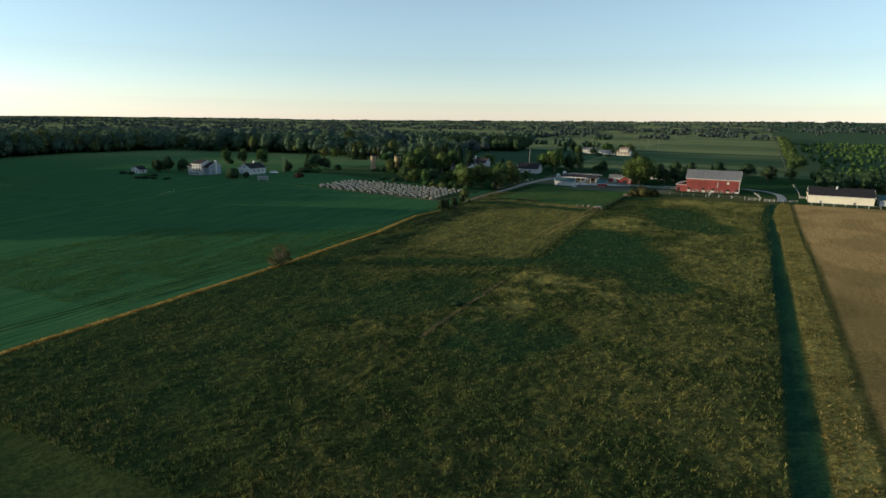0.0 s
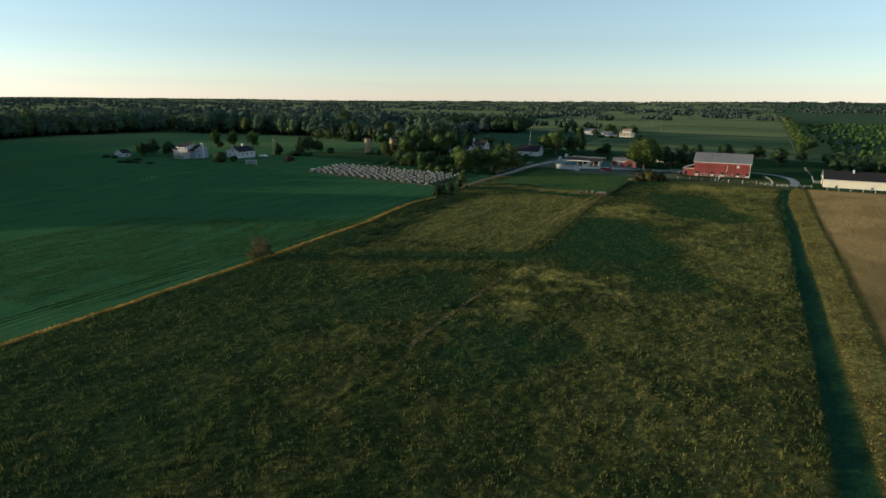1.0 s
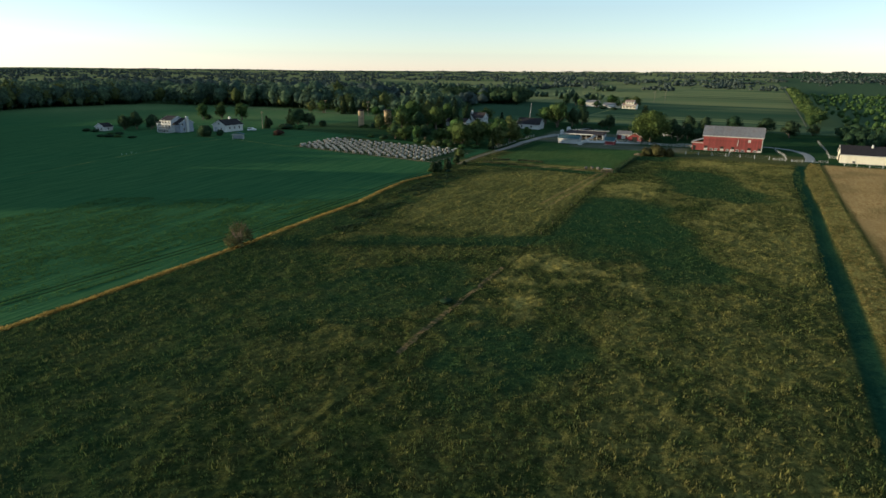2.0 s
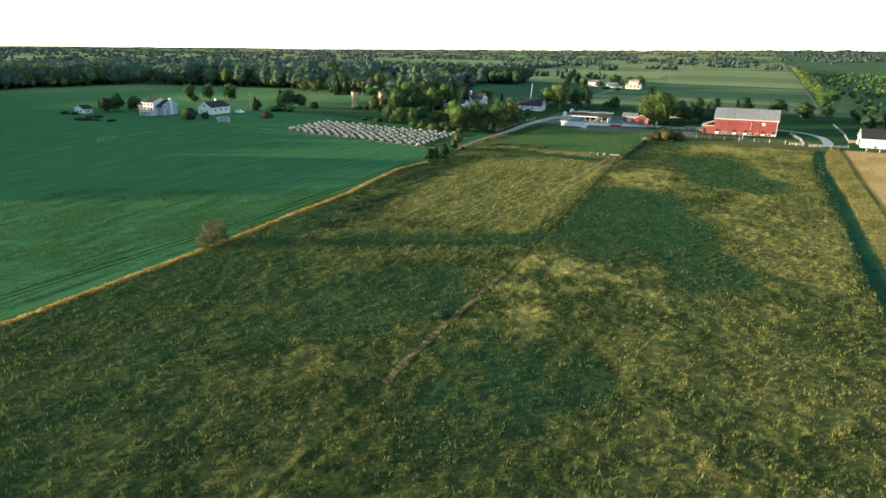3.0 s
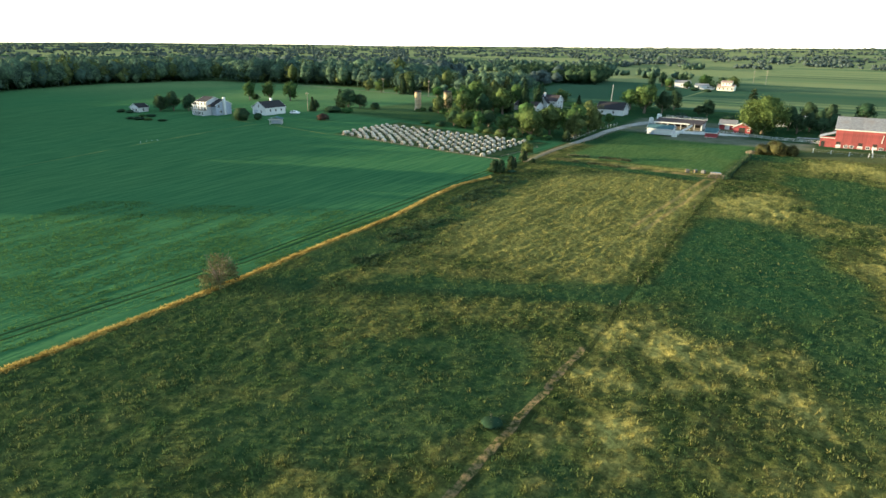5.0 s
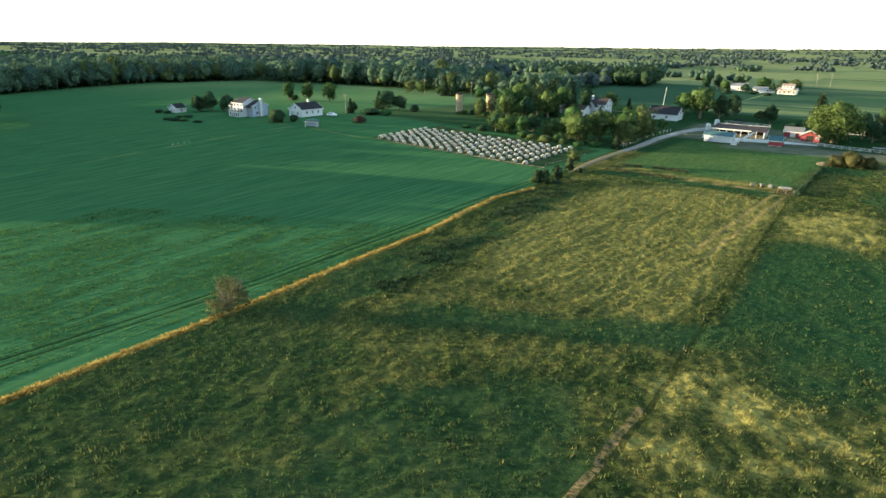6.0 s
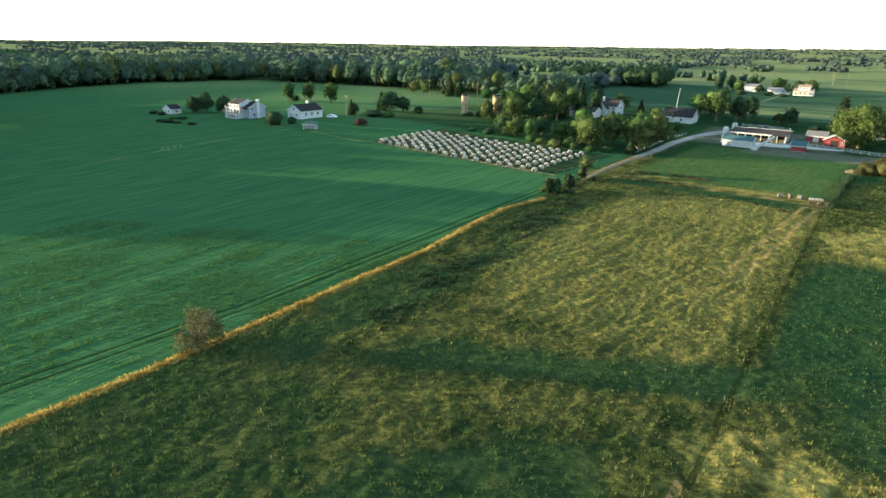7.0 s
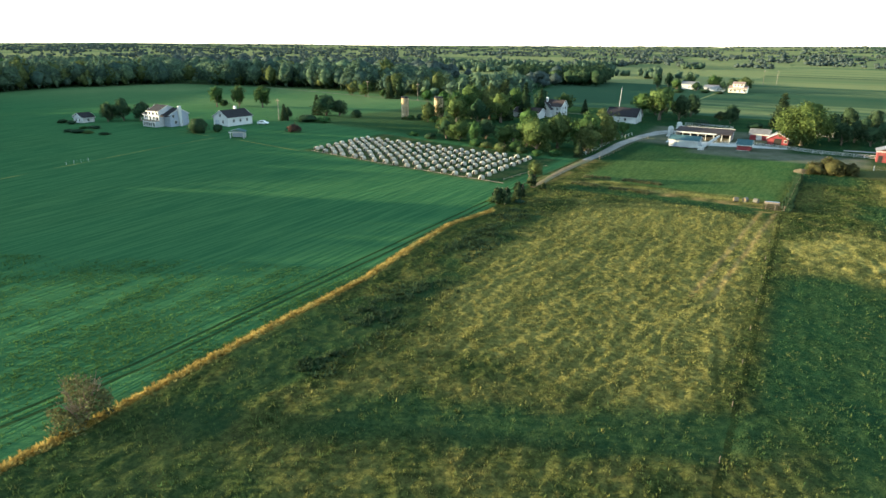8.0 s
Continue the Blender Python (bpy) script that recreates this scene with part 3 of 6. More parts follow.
def sward(x, y, lush_and_shade):
    """How high the matted turf of the meadow stands: hummocks, drawn out into rows where the straw grass stands."""
    rows = inside(x, y, -104, -54, 150, 250, 6)
    lumps = 0.55 * vnoise(x, y, 1.15, 1) + 0.45 * vnoise(x, y, 0.68, 4)
    drawn = 0.4 * vnoise(x - 0.06 * y + 1.6 * vnoise(x, y, 9, 0), y * 0.2, 0.9, 5) + 0.6 * vnoise(x, y, 0.72, 2)
    return 0.25 * (1 - 0.6 * lush_and_shade) * smooth(lumps * (1 - rows) + drawn * rows, 0.2, 0.85)


def build_turf():
    s, y = np.meshgrid(np.linspace(0, 1, 330), np.arange(48.0, 304.0, 0.38))
    west, east = np.interp(y, [247, 252], [0, 1]) * (-53.5 - fence_x(y)) + fence_x(y) + 0.5, 5.4 + track_shift(y)
    x = west + s * (east - west)
    crop, dry, lush_and_shade, bare, plot, hay, thin_crop, farm, mown, pasture = cover(x, y)
    rim = smooth(s, 0, 0.008) * (1 - smooth(s, 0.992, 1)) * smooth(y, 48, 50) * (1 - smooth(y, 300, 303.5))
    z = ground(x, y) - 0.03 + rim * (0.06 + sward(x, y, lush_and_shade))
    ny, nx = x.shape
    index = np.arange(nx * ny).reshape(ny, nx)
    quads = np.stack([index[:-1, :-1], index[:-1, 1:], index[1:, 1:], index[1:, :-1]], -1).reshape(-1, 4)
    mesh = mesh_of("meadow_turf", np.stack([x, y, z], -1).reshape(-1, 3), quads)
    mesh.polygons.foreach_set("use_smooth", np.ones(len(mesh.polygons), bool))
    one = np.ones_like(x)
    for name, bands in (("cover_a", (crop, dry, lush_and_shade, one)), ("cover_b", (bare, plot, hay, one)), ("cover_c", (pasture, thin_crop, farm, mown))):
        layer = mesh.attributes.new(name, "FLOAT_COLOR", "POINT")
        layer.data.foreach_set("color", np.stack(bands, -1).astype(np.float32).ravel())
    return mesh


turf_mesh = build_turf()
turf_mesh.materials.append(ground_mesh.materials[0])
tagged(new("meadow_turf", turf_mesh), "hummocky turf of green and straw-coloured meadow grass", "grass", kind="stuff")
tagged(new("ground", ground_mesh), "rolling farmland with meadow, crop and hay fields", "ground", kind="structure")


# ---- building blocks ----
def part(name, bm, material, parent, label="", smooth_faces=False):
    """Links a bmesh, or a mesh, as one mesh object under a thing or a part."""
    if isinstance(bm, bmesh.types.BMesh):
        mesh = bpy.data.meshes.new(name)
        bmesh.ops.recalc_face_normals(bm, faces=bm.faces)
        bm.to_mesh(mesh)
        bm.free()
    else:
        mesh = bm
    if material and not mesh.materials:
        mesh.materials.append(material)
    if smooth_faces:
        mesh.polygons.foreach_set("use_smooth", np.ones(len(mesh.polygons), bool))
    ob = new(name, mesh)
    if parent is not None:
        ob.parent = parent
    if label:
        tagged(ob, label)
    return ob


def thing(name, m, label, category, group="", kind=""):
    ob = new(name)
    ob.empty_display_size = 0.5
    ob.matrix_basis = m
    return tagged(ob, label, category, group, kind)


def box(bm, x0, x1, y0, y1, z0, z1, bevel=0.0):
    made = bmesh.ops.create_cube(bm, size=1.0, matrix=Matrix.Translation(((x0 + x1) / 2, (y0 + y1) / 2, (z0 + z1) / 2)) @ Matrix.Diagonal((x1 - x0, y1 - y0, z1 - z0, 1)))
    if bevel:
        bmesh.ops.bevel(bm, geom=list({e for v in made["verts"] for e in v.link_edges}), offset=bevel, segments=1, affect="EDGES")
    return bm


def boxed(*sizes, bevel=0.0):
    return box(bmesh.new(), *sizes, bevel=bevel)


def prism(outline, y0, y1):
    """A solid with that outline in x and z, from y0 to y1."""
    bm = bmesh.new()
    a = [bm.verts.new((x, y0, z)) for x, z in outline]
    b = [bm.verts.new((x, y1, z)) for x, z in outline]
    bm.faces.new(a)
    bm.faces.new(b[::-1])
    for n in range(len(a)):
        k = (n + 1) % len(a)
        bm.faces.new((a[n], b[n], b[k], a[k]))
    return bm


def tube(bm, a, b, r0, r1, sides=8):
    """A tapered rod between two points."""
    a, b = Vector(a), Vector(b)
    turn = (b - a).to_track_quat("Z", "Y").to_matrix().to_4x4()
    bmesh.ops.create_cone(bm, cap_ends=True, segments=sides, radius1=r0, radius2=r1, depth=(b - a).length, matrix=Matrix.Translation((a + b) / 2) @ turn)
    return bm


def window(parent, x, z, w, h, wall_y, face, name="window", panes=2, trim=None):
    """A framed window on a wall; face: 's' looks to -y, 'e' to +x, 'w' to -x. x runs along the wall."""
    def put(bm):
        if face == "e":
            bm.transform(Matrix.Translation((wall_y, 0, 0)) @ Matrix.Rotation(radians(90), 4, "Z"))
        elif face == "w":
            bm.transform(Matrix.Translation((wall_y, 0, 0)) @ Matrix.Rotation(radians(90), 4, "Z") @ Matrix.Scale(-1, 4, (0, 1, 0)))
        else:
            bm.transform(Matrix.Translation((0, wall_y, 0)))
        return bm
    pane = part(name, put(boxed(x - w / 2, x + w / 2, -0.05, 0.02, z - h / 2, z + h / 2)), M_GLASS, parent, "dark reflecting pane")
    bm = bmesh.new()
    for sizes in ((x - w / 2 - 0.12, x - w / 2, z - h / 2 - 0.12, z + h / 2 + 0.12), (x + w / 2, x + w / 2 + 0.12, z - h / 2 - 0.12, z + h / 2 + 0.12), (x - w / 2, x + w / 2, z + h / 2, z + h / 2 + 0.12), (x - w / 2, x + w / 2, z - h / 2 - 0.12, z - h / 2)):
        box(bm, sizes[0], sizes[1], -0.1, 0.02, sizes[2], sizes[3])
    part("frame", put(bm), trim or M_PAINT, pane)
    if panes > 1:
        part("mullion", put(boxed(x - 0.04, x + 0.04, -0.09, 0.0, z - h / 2, z + h / 2)), trim or M_PAINT, pane)
    return pane


def gabled(parent, x0, x1, y0, y1, wall_h, ridge_h, along, wall, roof, over=0.4, z0=-0.8, thick=0.22, trim=None, sheets=1, open_south=False):
    """Walls of real thickness, two gables and a pitched roof whose ridge runs along 'x' or 'y'."""
    t = 0.25
    if not open_south:
        part("wall", boxed(x0, x1, y0, y0 + t, z0, wall_h), wall, parent)
    part("wall", boxed(x0, x1, y1 - t, y1, z0, wall_h), wall, parent)
    part("wall", boxed(x0, x0 + t, y0 + t, y1 - t, z0, wall_h), wall, parent)
    part("wall", boxed(x1 - t, x1, y0 + t, y1 - t, z0, wall_h), wall, parent)
    if along == "x":
        mid, half, la, lb = (y0 + y1) / 2, (y1 - y0) / 2, x0, x1
    else:
        mid, half, la, lb = (x0 + x1) / 2, (x1 - x0) / 2, y0, y1
    turn = (lambda bm: (bm.transform(Matrix.Rotation(radians(90), 4, "Z") @ Matrix.Scale(-1, 4, (0, 1, 0))), bm)[1]) if along == "x" else (lambda bm: bm)
    slope = (ridge_h - wall_h) / half
    for a, b in ((la, la + t), (lb - t, lb)):
        part("gable", turn(prism([(mid - half, wall_h), (mid + half, wall_h), (mid, ridge_h)], a, b)), wall, parent)
    ends = np.linspace(la - over, lb + over, sheets + 1)
    for a, b in zip(ends[:-1], ends[1:]):
        for side in (-1, 1):
            edge = (mid + side * (half + over), wall_h - slope * over + 0.02)
            shape = [edge, (mid, ridge_h + 0.02), (mid, ridge_h + 0.02 + thick), (edge[0], edge[1] + thick)]
            part("roof_slope", turn(prism(shape, a + 0.006, b - 0.006)), roof, parent)
    part("ridge_cap", turn(prism([(mid - 0.25, ridge_h + thick - 0.06), (mid + 0.25, ridge_h + thick - 0.06), (mid, ridge_h + thick + 0.1)], la - over, lb + over)), roof, parent)
    if trim:
        for side in (-1, 1):
            e = mid + side * (half + over)
            part("fascia", turn(prism([(e - 0.03, wall_h - slope * over - 0.22), (e + 0.03, wall_h - slope * over - 0.22), (e + 0.03, wall_h - slope * over + 0.1), (e - 0.03, wall_h - slope * over + 0.1)], la - over, lb + over)), trim, parent, "white eaves board")
        for e in (la - over - 0.02, lb + over + 0.02):
            for side in (-1, 1):
                a, b = (mid + side * (half + over), wall_h - slope * over - 0.08), (mid, ridge_h - 0.08)
                part("bargeboard", turn(prism([a, b, (b[0], b[1] + 0.34), (a[0], a[1] + 0.34)], e - 0.04, e + 0.04)), trim, parent, "white gable edge board")


def at_ground(x, y, turn=0.0, lift=0.0):
    return pose(x, y, gz(x, y) + lift, 0, 0, turn)


# ---- plants ----
def leaf_quads(rng, centres, radii, count, size, flat=1.0, outward=None):
    """Small leaf sprays, as bent quads, scattered round clump centres."""
    centres, radii = np.asarray(centres, float), np.asarray(radii, float)
    which = np.repeat(np.arange(len(centres)), count)
    way = rng.normal(size=(len(which), 3))
    way /= np.linalg.norm(way, axis=1, keepdims=True)
    far = rng.uniform(0.45, 1.08, len(which))[:, None]
    place = centres[which] + way * far * radii[which][:, None] * np.array([1, 1, flat])
    normal = way + rng.normal(0, 0.55, way.shape) + np.array([0, 0, 0.25])
    normal /= np.linalg.norm(normal, axis=1, keepdims=True)
    u = np.cross(normal, rng.normal(size=way.shape))
    u /= np.linalg.norm(u, axis=1, keepdims=True)
    v = np.cross(normal, u)
    s = size * rng.uniform(0.6, 1.35, len(which))[:, None]
    w = s * rng.uniform(0.5, 0.95, len(which))[:, None]
    corners = np.stack([place - u * s * 0.5, place + v * w * 0.5 - normal * s * 0.08, place + u * s * 0.55, place - v * w * 0.5 - normal * s * 0.08], 1)
    return corners.reshape(-1, 3), np.arange(len(which) * 4).reshape(-1, 4)


def lump(rng, rx, ry, rz, cz, rough=0.25, level=2):
    """A lumpy shell for the dense inside of a crown."""
    bm = bmesh.new()
    bmesh.ops.create_icosphere(bm, subdivisions=level, radius=1.0)
    shift = Vector(rng.uniform(0, 50, 3))
    points = []
    for vert in bm.verts:
        k = 1 + rough * noise.noise(vert.co * 1.7 + shift) * 1.6
        points.append((vert.co.x * rx * k, vert.co.y * ry * k, vert.co.z * rz * k + cz))
    faces = [[v.index for v in f.verts] for f in bm.faces]
    bm.free()
    return np.array(points), np.array(faces)


def joined(pieces):
    """Arrays of points and faces, laid together; triangles become quads with a doubled corner left out."""
    tris_p, tris_f, base = [], [], 0
    for p, f in pieces:
        f = np.asarray(f)
        if f.shape[1] == 4:
            f = np.concatenate([f[:, [0, 1, 2]], f[:, [0, 2, 3]]])
        tris_p.append(p)
        tris_f.append(f + base)
        base += len(p)
    return np.concatenate(tris_p), np.concatenate(tris_f)


def crown_clumps(rng, height, width, low, count, shape):
    """Clump centres for a crown between low and height, with an uneven outline."""
    out, radii = [], []
    tries, clump_shift = 0, rng.uniform(0, 40)
    while len(out) < count and tries < 5000:
        tries += 1
        p = rng.uniform(-1, 1, 3)
        r = np.linalg.norm(p)
        if r > 1 or r < 0.5:
            continue
        if shape == "broad":
            limit = 0.76 + 0.55 * noise.noise(Vector(p / r * 1.7) + Vector((height, width, clump_shift)))
        elif shape == "dome":
            limit = 0.9 + 0.22 * noise.noise(Vector(p / r * 2.3) + Vector((height, width, clump_shift)))
        else:
            limit = 0.9
        if r > limit:
            continue
        z = low + (p[2] + 1) / 2 * (height - low)
        taper = 1.0
        if shape == "tall":
            taper = 0.55 + 0.45 * math.sin(math.pi * min(1, max(0.05, (p[2] + 1) / 2)) ** 0.8)
        out.append((p[0] * width / 2 * taper, p[1] * width / 2 * taper, z))
        radii.append(rng.uniform(0.08, 0.17) * width)
    return np.array(out), np.array(radii)


def broadleaf(seed, height, width, material, low=0.18, clumps=60, leaves=24, size=0.62, shape="broad", name="tree"):
    """A tree at the origin: tapered trunk with limbs, and a crown of many small leaf sprays over a dense inside."""
    rng = np.random.RandomState(seed)
    root = new(name)
    base = low * height
    bm = bmesh.new()
    r = 0.022 * height + 0.04 * width * 0.3
    lean = rng.uniform(-0.03, 0.03, 2) * height
    tube(bm, (0, 0, -0.6), (lean[0] * 0.5, lean[1] * 0.5, base), r * 1.35, r, 9)
    tube(bm, (lean[0] * 0.5, lean[1] * 0.5, base - 0.1), (lean[0], lean[1], height * 0.72), r, r * 0.35, 8)
    for n in range(7):
        a = n * 2.4 + rng.uniform(-0.4, 0.4)
        z = base + (height - base) * rng.uniform(0.0, 0.4)
        reach = width * rng.uniform(0.24, 0.38)
        tube(bm, (lean[0] * 0.6, lean[1] * 0.6, z), (math.cos(a) * reach, math.sin(a) * reach, z + reach * rng.uniform(0.5, 0.9)), r * 0.45, r * 0.12, 6)
    part("trunk", bm, M_BARK, root)
    centres, radii = crown_clumps(rng, height - 0.08 * width, width * 0.86, base, clumps, shape)
    pieces = [leaf_quads(rng, centres, radii, leaves, size)]
    mid = (base + height) / 2
    pieces.append(lump(rng, width * 0.26, width * 0.26, (height - base) * 0.31, mid, 0.6))
    part("crown", mesh_of("crown", *joined(pieces)), material, root)
    return root


def conifer(seed, height, width, material, name="conifer_tree", whorls=15):
    rng = np.random.RandomState(seed)
    root = new(name)
    bm = bmesh.new()
    tube(bm, (0, 0, -0.5), (0, 0, height * 0.97), 0.022 * height + 0.05, 0.02, 8)
    part("trunk", bm, M_BARK, root)
    centres, radii = [], []
    for n in range(whorls):
        k = n / (whorls - 1)
        z = height * (0.07 + 0.9 * k)
        reach = width / 2 * (1 - k) ** 0.8 * rng.uniform(0.8, 1.1) + 0.12
        for a in np.arange(0, 2 * math.pi, 2 * math.pi / max(4, int(9 * (1 - k) + 3))):
            turn = a + rng.uniform(-0.3, 0.3)
            for f in (0.45, 0.85):
                centres.append((math.cos(turn) * reach * f, math.sin(turn) * reach * f, z - reach * f * 0.25 + rng.uniform(-0.1, 0.1)))
                radii.append(0.09 * width + 0.05)
    pieces = [leaf_quads(rng, centres, radii, 9, 0.09 * width + 0.14, 0.6)]
    pieces.append(lump(rng, width * 0.26, width * 0.26, height * 0.4, height * 0.42, 0.2))
    part("crown", mesh_of("crown", *joined(pieces)), material, root)
    return root


def shrub(seed, height, width, material, name="shrub", leaves=26, clumps=26, size=0.34, sparse=False):
    rng = np.random.RandomState(seed)
    root = new(name)
    bm = bmesh.new()
    for n in range(22 if sparse else 9):
        a, reach = rng.uniform(0, 6.28), width * rng.uniform(0.1, 0.46)
        top = height * rng.uniform(0.55, 0.98)
        tube(bm, (math.cos(a) * 0.15, math.sin(a) * 0.15, -0.3), (math.cos(a) * reach, math.sin(a) * reach, top), 0.07, 0.015, 5)
        if sparse:
            for _ in range(3):
                b, k = a + rng.uniform(-1.2, 1.2), rng.uniform(0.4, 0.8)
                tube(bm, (math.cos(a) * reach * k, math.sin(a) * reach * k, top * k), (math.cos(a) * reach * k + math.cos(b) * 0.9, math.sin(a) * reach * k + math.sin(b) * 0.9, top * k + 1.1), 0.035, 0.01, 4)
    part("stem", bm, M_TWIG, root)
    centres, radii = [], []
    for _ in range(clumps):
        a, k = rng.uniform(0, 6.28), math.sqrt(rng.uniform(0, 1))
        z = height * (0.12 + 0.78 * rng.uniform(0, 1) * math.sqrt(max(0.05, 1 - k * k)))
        centres.append((math.cos(a) * k * width * 0.42, math.sin(a) * k * width * 0.42, z))
        radii.append(rng.uniform(0.1, 0.18) * width)
    pieces = [leaf_quads(rng, centres, radii, leaves, size, 0.85)]
    if not sparse:
        pieces.append(lump(rng, width * 0.36, width * 0.36, height * 0.4, height * 0.4, 0.4))
    part("crown", mesh_of("crown", *joined(pieces)), material, root)
    return root


def stand(root, x, y, label, category, group="", tall=1.0, wide=1.0, turn=0.0, lift=0.0):
    """Sets the first of a kind in its place."""
    root.matrix_basis = at_ground(x, y, turn, lift) @ Matrix.Diagonal((wide, wide, tall, 1))
    return tagged(root, label, category, group)


def plant_again(root, x, y, label="", group="", tall=1.0, wide=1.0, turn=0.0):
    keep = root.scale.copy()
    made = copy_thing(root, at_ground(x, y, turn) @ Matrix.Diagonal((wide / keep[0], wide / keep[1], tall / keep[2], 1)))
    if label:
        tagged(made, label)
    return made


# ---- the red barn by the lane ----
def red_barn():
    x, y = -19.3, 332.0
    barn = thing("red_barn", at_ground(x, y), "long red board barn with a weathered grey metal roof", "barn")
    w, d, eave, ridge = 12.2, 13.0, 6.8, 10.4
    gabled(barn, -w, w, 0, d, eave, ridge, "x", M_RED, M_TIN, 0.45, -1.5, 0.18, M_PAINT, sheets=6)
    # board cladding: wide planks standing proud of the south wall
    plank = None
    n = 42
    for k in range(n):
        if plank is None:
            plank = boxed(0.02, 2 * w / n - 0.02, -0.05, 0.0, -1.2, eave - 0.1)
            plank = part("plank", plank, M_RED, barn).data
        else:
            part("plank", plank, None, barn).location = (0, 0, 0)
    for k, ob in enumerate([c for c in barn.children if c.name.split(".")[0] == "plank"]):
        ob.location.x = -w + k * 2 * w / n
    # stall openings, whitewashed lower doors and small windows along the foot
    for k, (px, kind) in enumerate([(-10.8, "door"), (-8.4, "window"), (-6.6, "window"), (-4.0, "door"), (-1.6, "window"), (0.4, "door"), (2.4, "window"), (4.6, "window"), (7.2, "door"), (9.6, "window"), (11.3, "door")]):
        if kind == "door":
            door = part("stall_door", boxed(px - 0.75, px + 0.75, -0.16, -0.05, -0.7, 1.0), M_PAINT, barn, "whitewashed lower stall door")
            part("crossbar", boxed(px - 0.7, px + 0.7, -0.22, -0.16, 0.1, 0.28), M_RED, door)
            # the open half is a solid slab with indoor shade as its colour
            part("opening", boxed(px - 0.7, px + 0.7, -0.1, -0.05, 1.0, 2.1), M_DARK, door, "dark slab painting the shade in the open upper half")
        else:
            window(barn, px, 0.55, 1.1, 0.8, -0.06, "s", "stall_window")
    part("loft_shutter", boxed(6.4, 7.5, -0.12, -0.05, 4.4, 5.6), M_PAINT, barn, "white closed loft shutter")
    part("drainpipe", tube(bmesh.new(), (2.2, -0.15, 2.6), (2.45, -0.15, 5.4), 0.12, 0.12, 8), M_PAINT, barn, "pale slanting pipe on the wall")
    part("corner_board", boxed(w - 0.2, w + 0.06, -0.1, 0.1, -1.2, eave), M_PAINT, barn)
    # lean-to on the west end
    part("lean_to_wall", boxed(-w - 4.6, -w, 0.6, 0.85, -1.2, 3.6), M_RED, barn)
    part("lean_to_wall", boxed(-w - 4.6, -w - 4.35, 0.85, 7.0, -1.2, 3.2), M_RED, barn)
    part("lean_to_roof", prism([(-w - 5.1, 3.2), (-w + 0.05, 5.0), (-w + 0.05, 5.2), (-w - 5.1, 3.42)], 0.2, 7.4), M_TIN, barn, "low grey roof of the lean-to")
    part("lean_to_fascia", boxed(-w - 5.1, -w, 0.12, 0.2, 3.05, 3.3), M_PAINT, barn)
    # no real opening: a slab coloured as the shade within
    part("lean_to_door", boxed(-w - 4.2, -w - 3.0, 0.5, 0.6, -0.9, 1.9), M_DARK, barn, "dark slab painting the shade in an open doorway")
    return barn


red_barn()


def cream_shed():
    x, y = 33.6, 316.0
    shed = thing("long_shed", at_ground(x, y), "long cream-walled shed with a dark shingle roof", "shed")
    w = 12.2
    gabled(shed, -w, w, 0, 11.0, 3.5, 6.4, "x", M_CREAM, M_SHINGLE, 0.4, -1.5, 0.2, M_PAINT, sheets=4)
    for px in (-7.5, 5.2):
        window(shed, px, 0.5, 0.8, 0.8, -0.02, "s")
    for n in range(11):
        part("wall_batten", boxed(-w + n * 2.44 - 0.05, -w + n * 2.44 + 0.05, -0.05, 0.0, -1.0, 3.4), M_CREAM, shed)
    part("door", boxed(-w - 0.08, -w, 3.6, 7.4, -0.6, 3.0), M_DARK, shed, "dark sliding door in the gable end")
    part("roof_vent", tube(bmesh.new(), (-1.5, 4.6, 6.0), (-1.5, 4.6, 7.3), 0.45, 0.35, 10), M_PAINT, shed, "white round roof vent")
    small = thing("small_outbuilding", at_ground(52.0, 318.0), "small white outbuilding with a blue-green roof", "shed")
    gabled(small, -4.0, 4.0, 0, 6.0, 2.5, 4.2, "x", M_WHITE, M_TEAL_ROOF, 0.35, -1.0, 0.18, M_PAINT)
    window(small, 1.0, 1.3, 0.9, 0.9, 0.0, "s")


cream_shed()


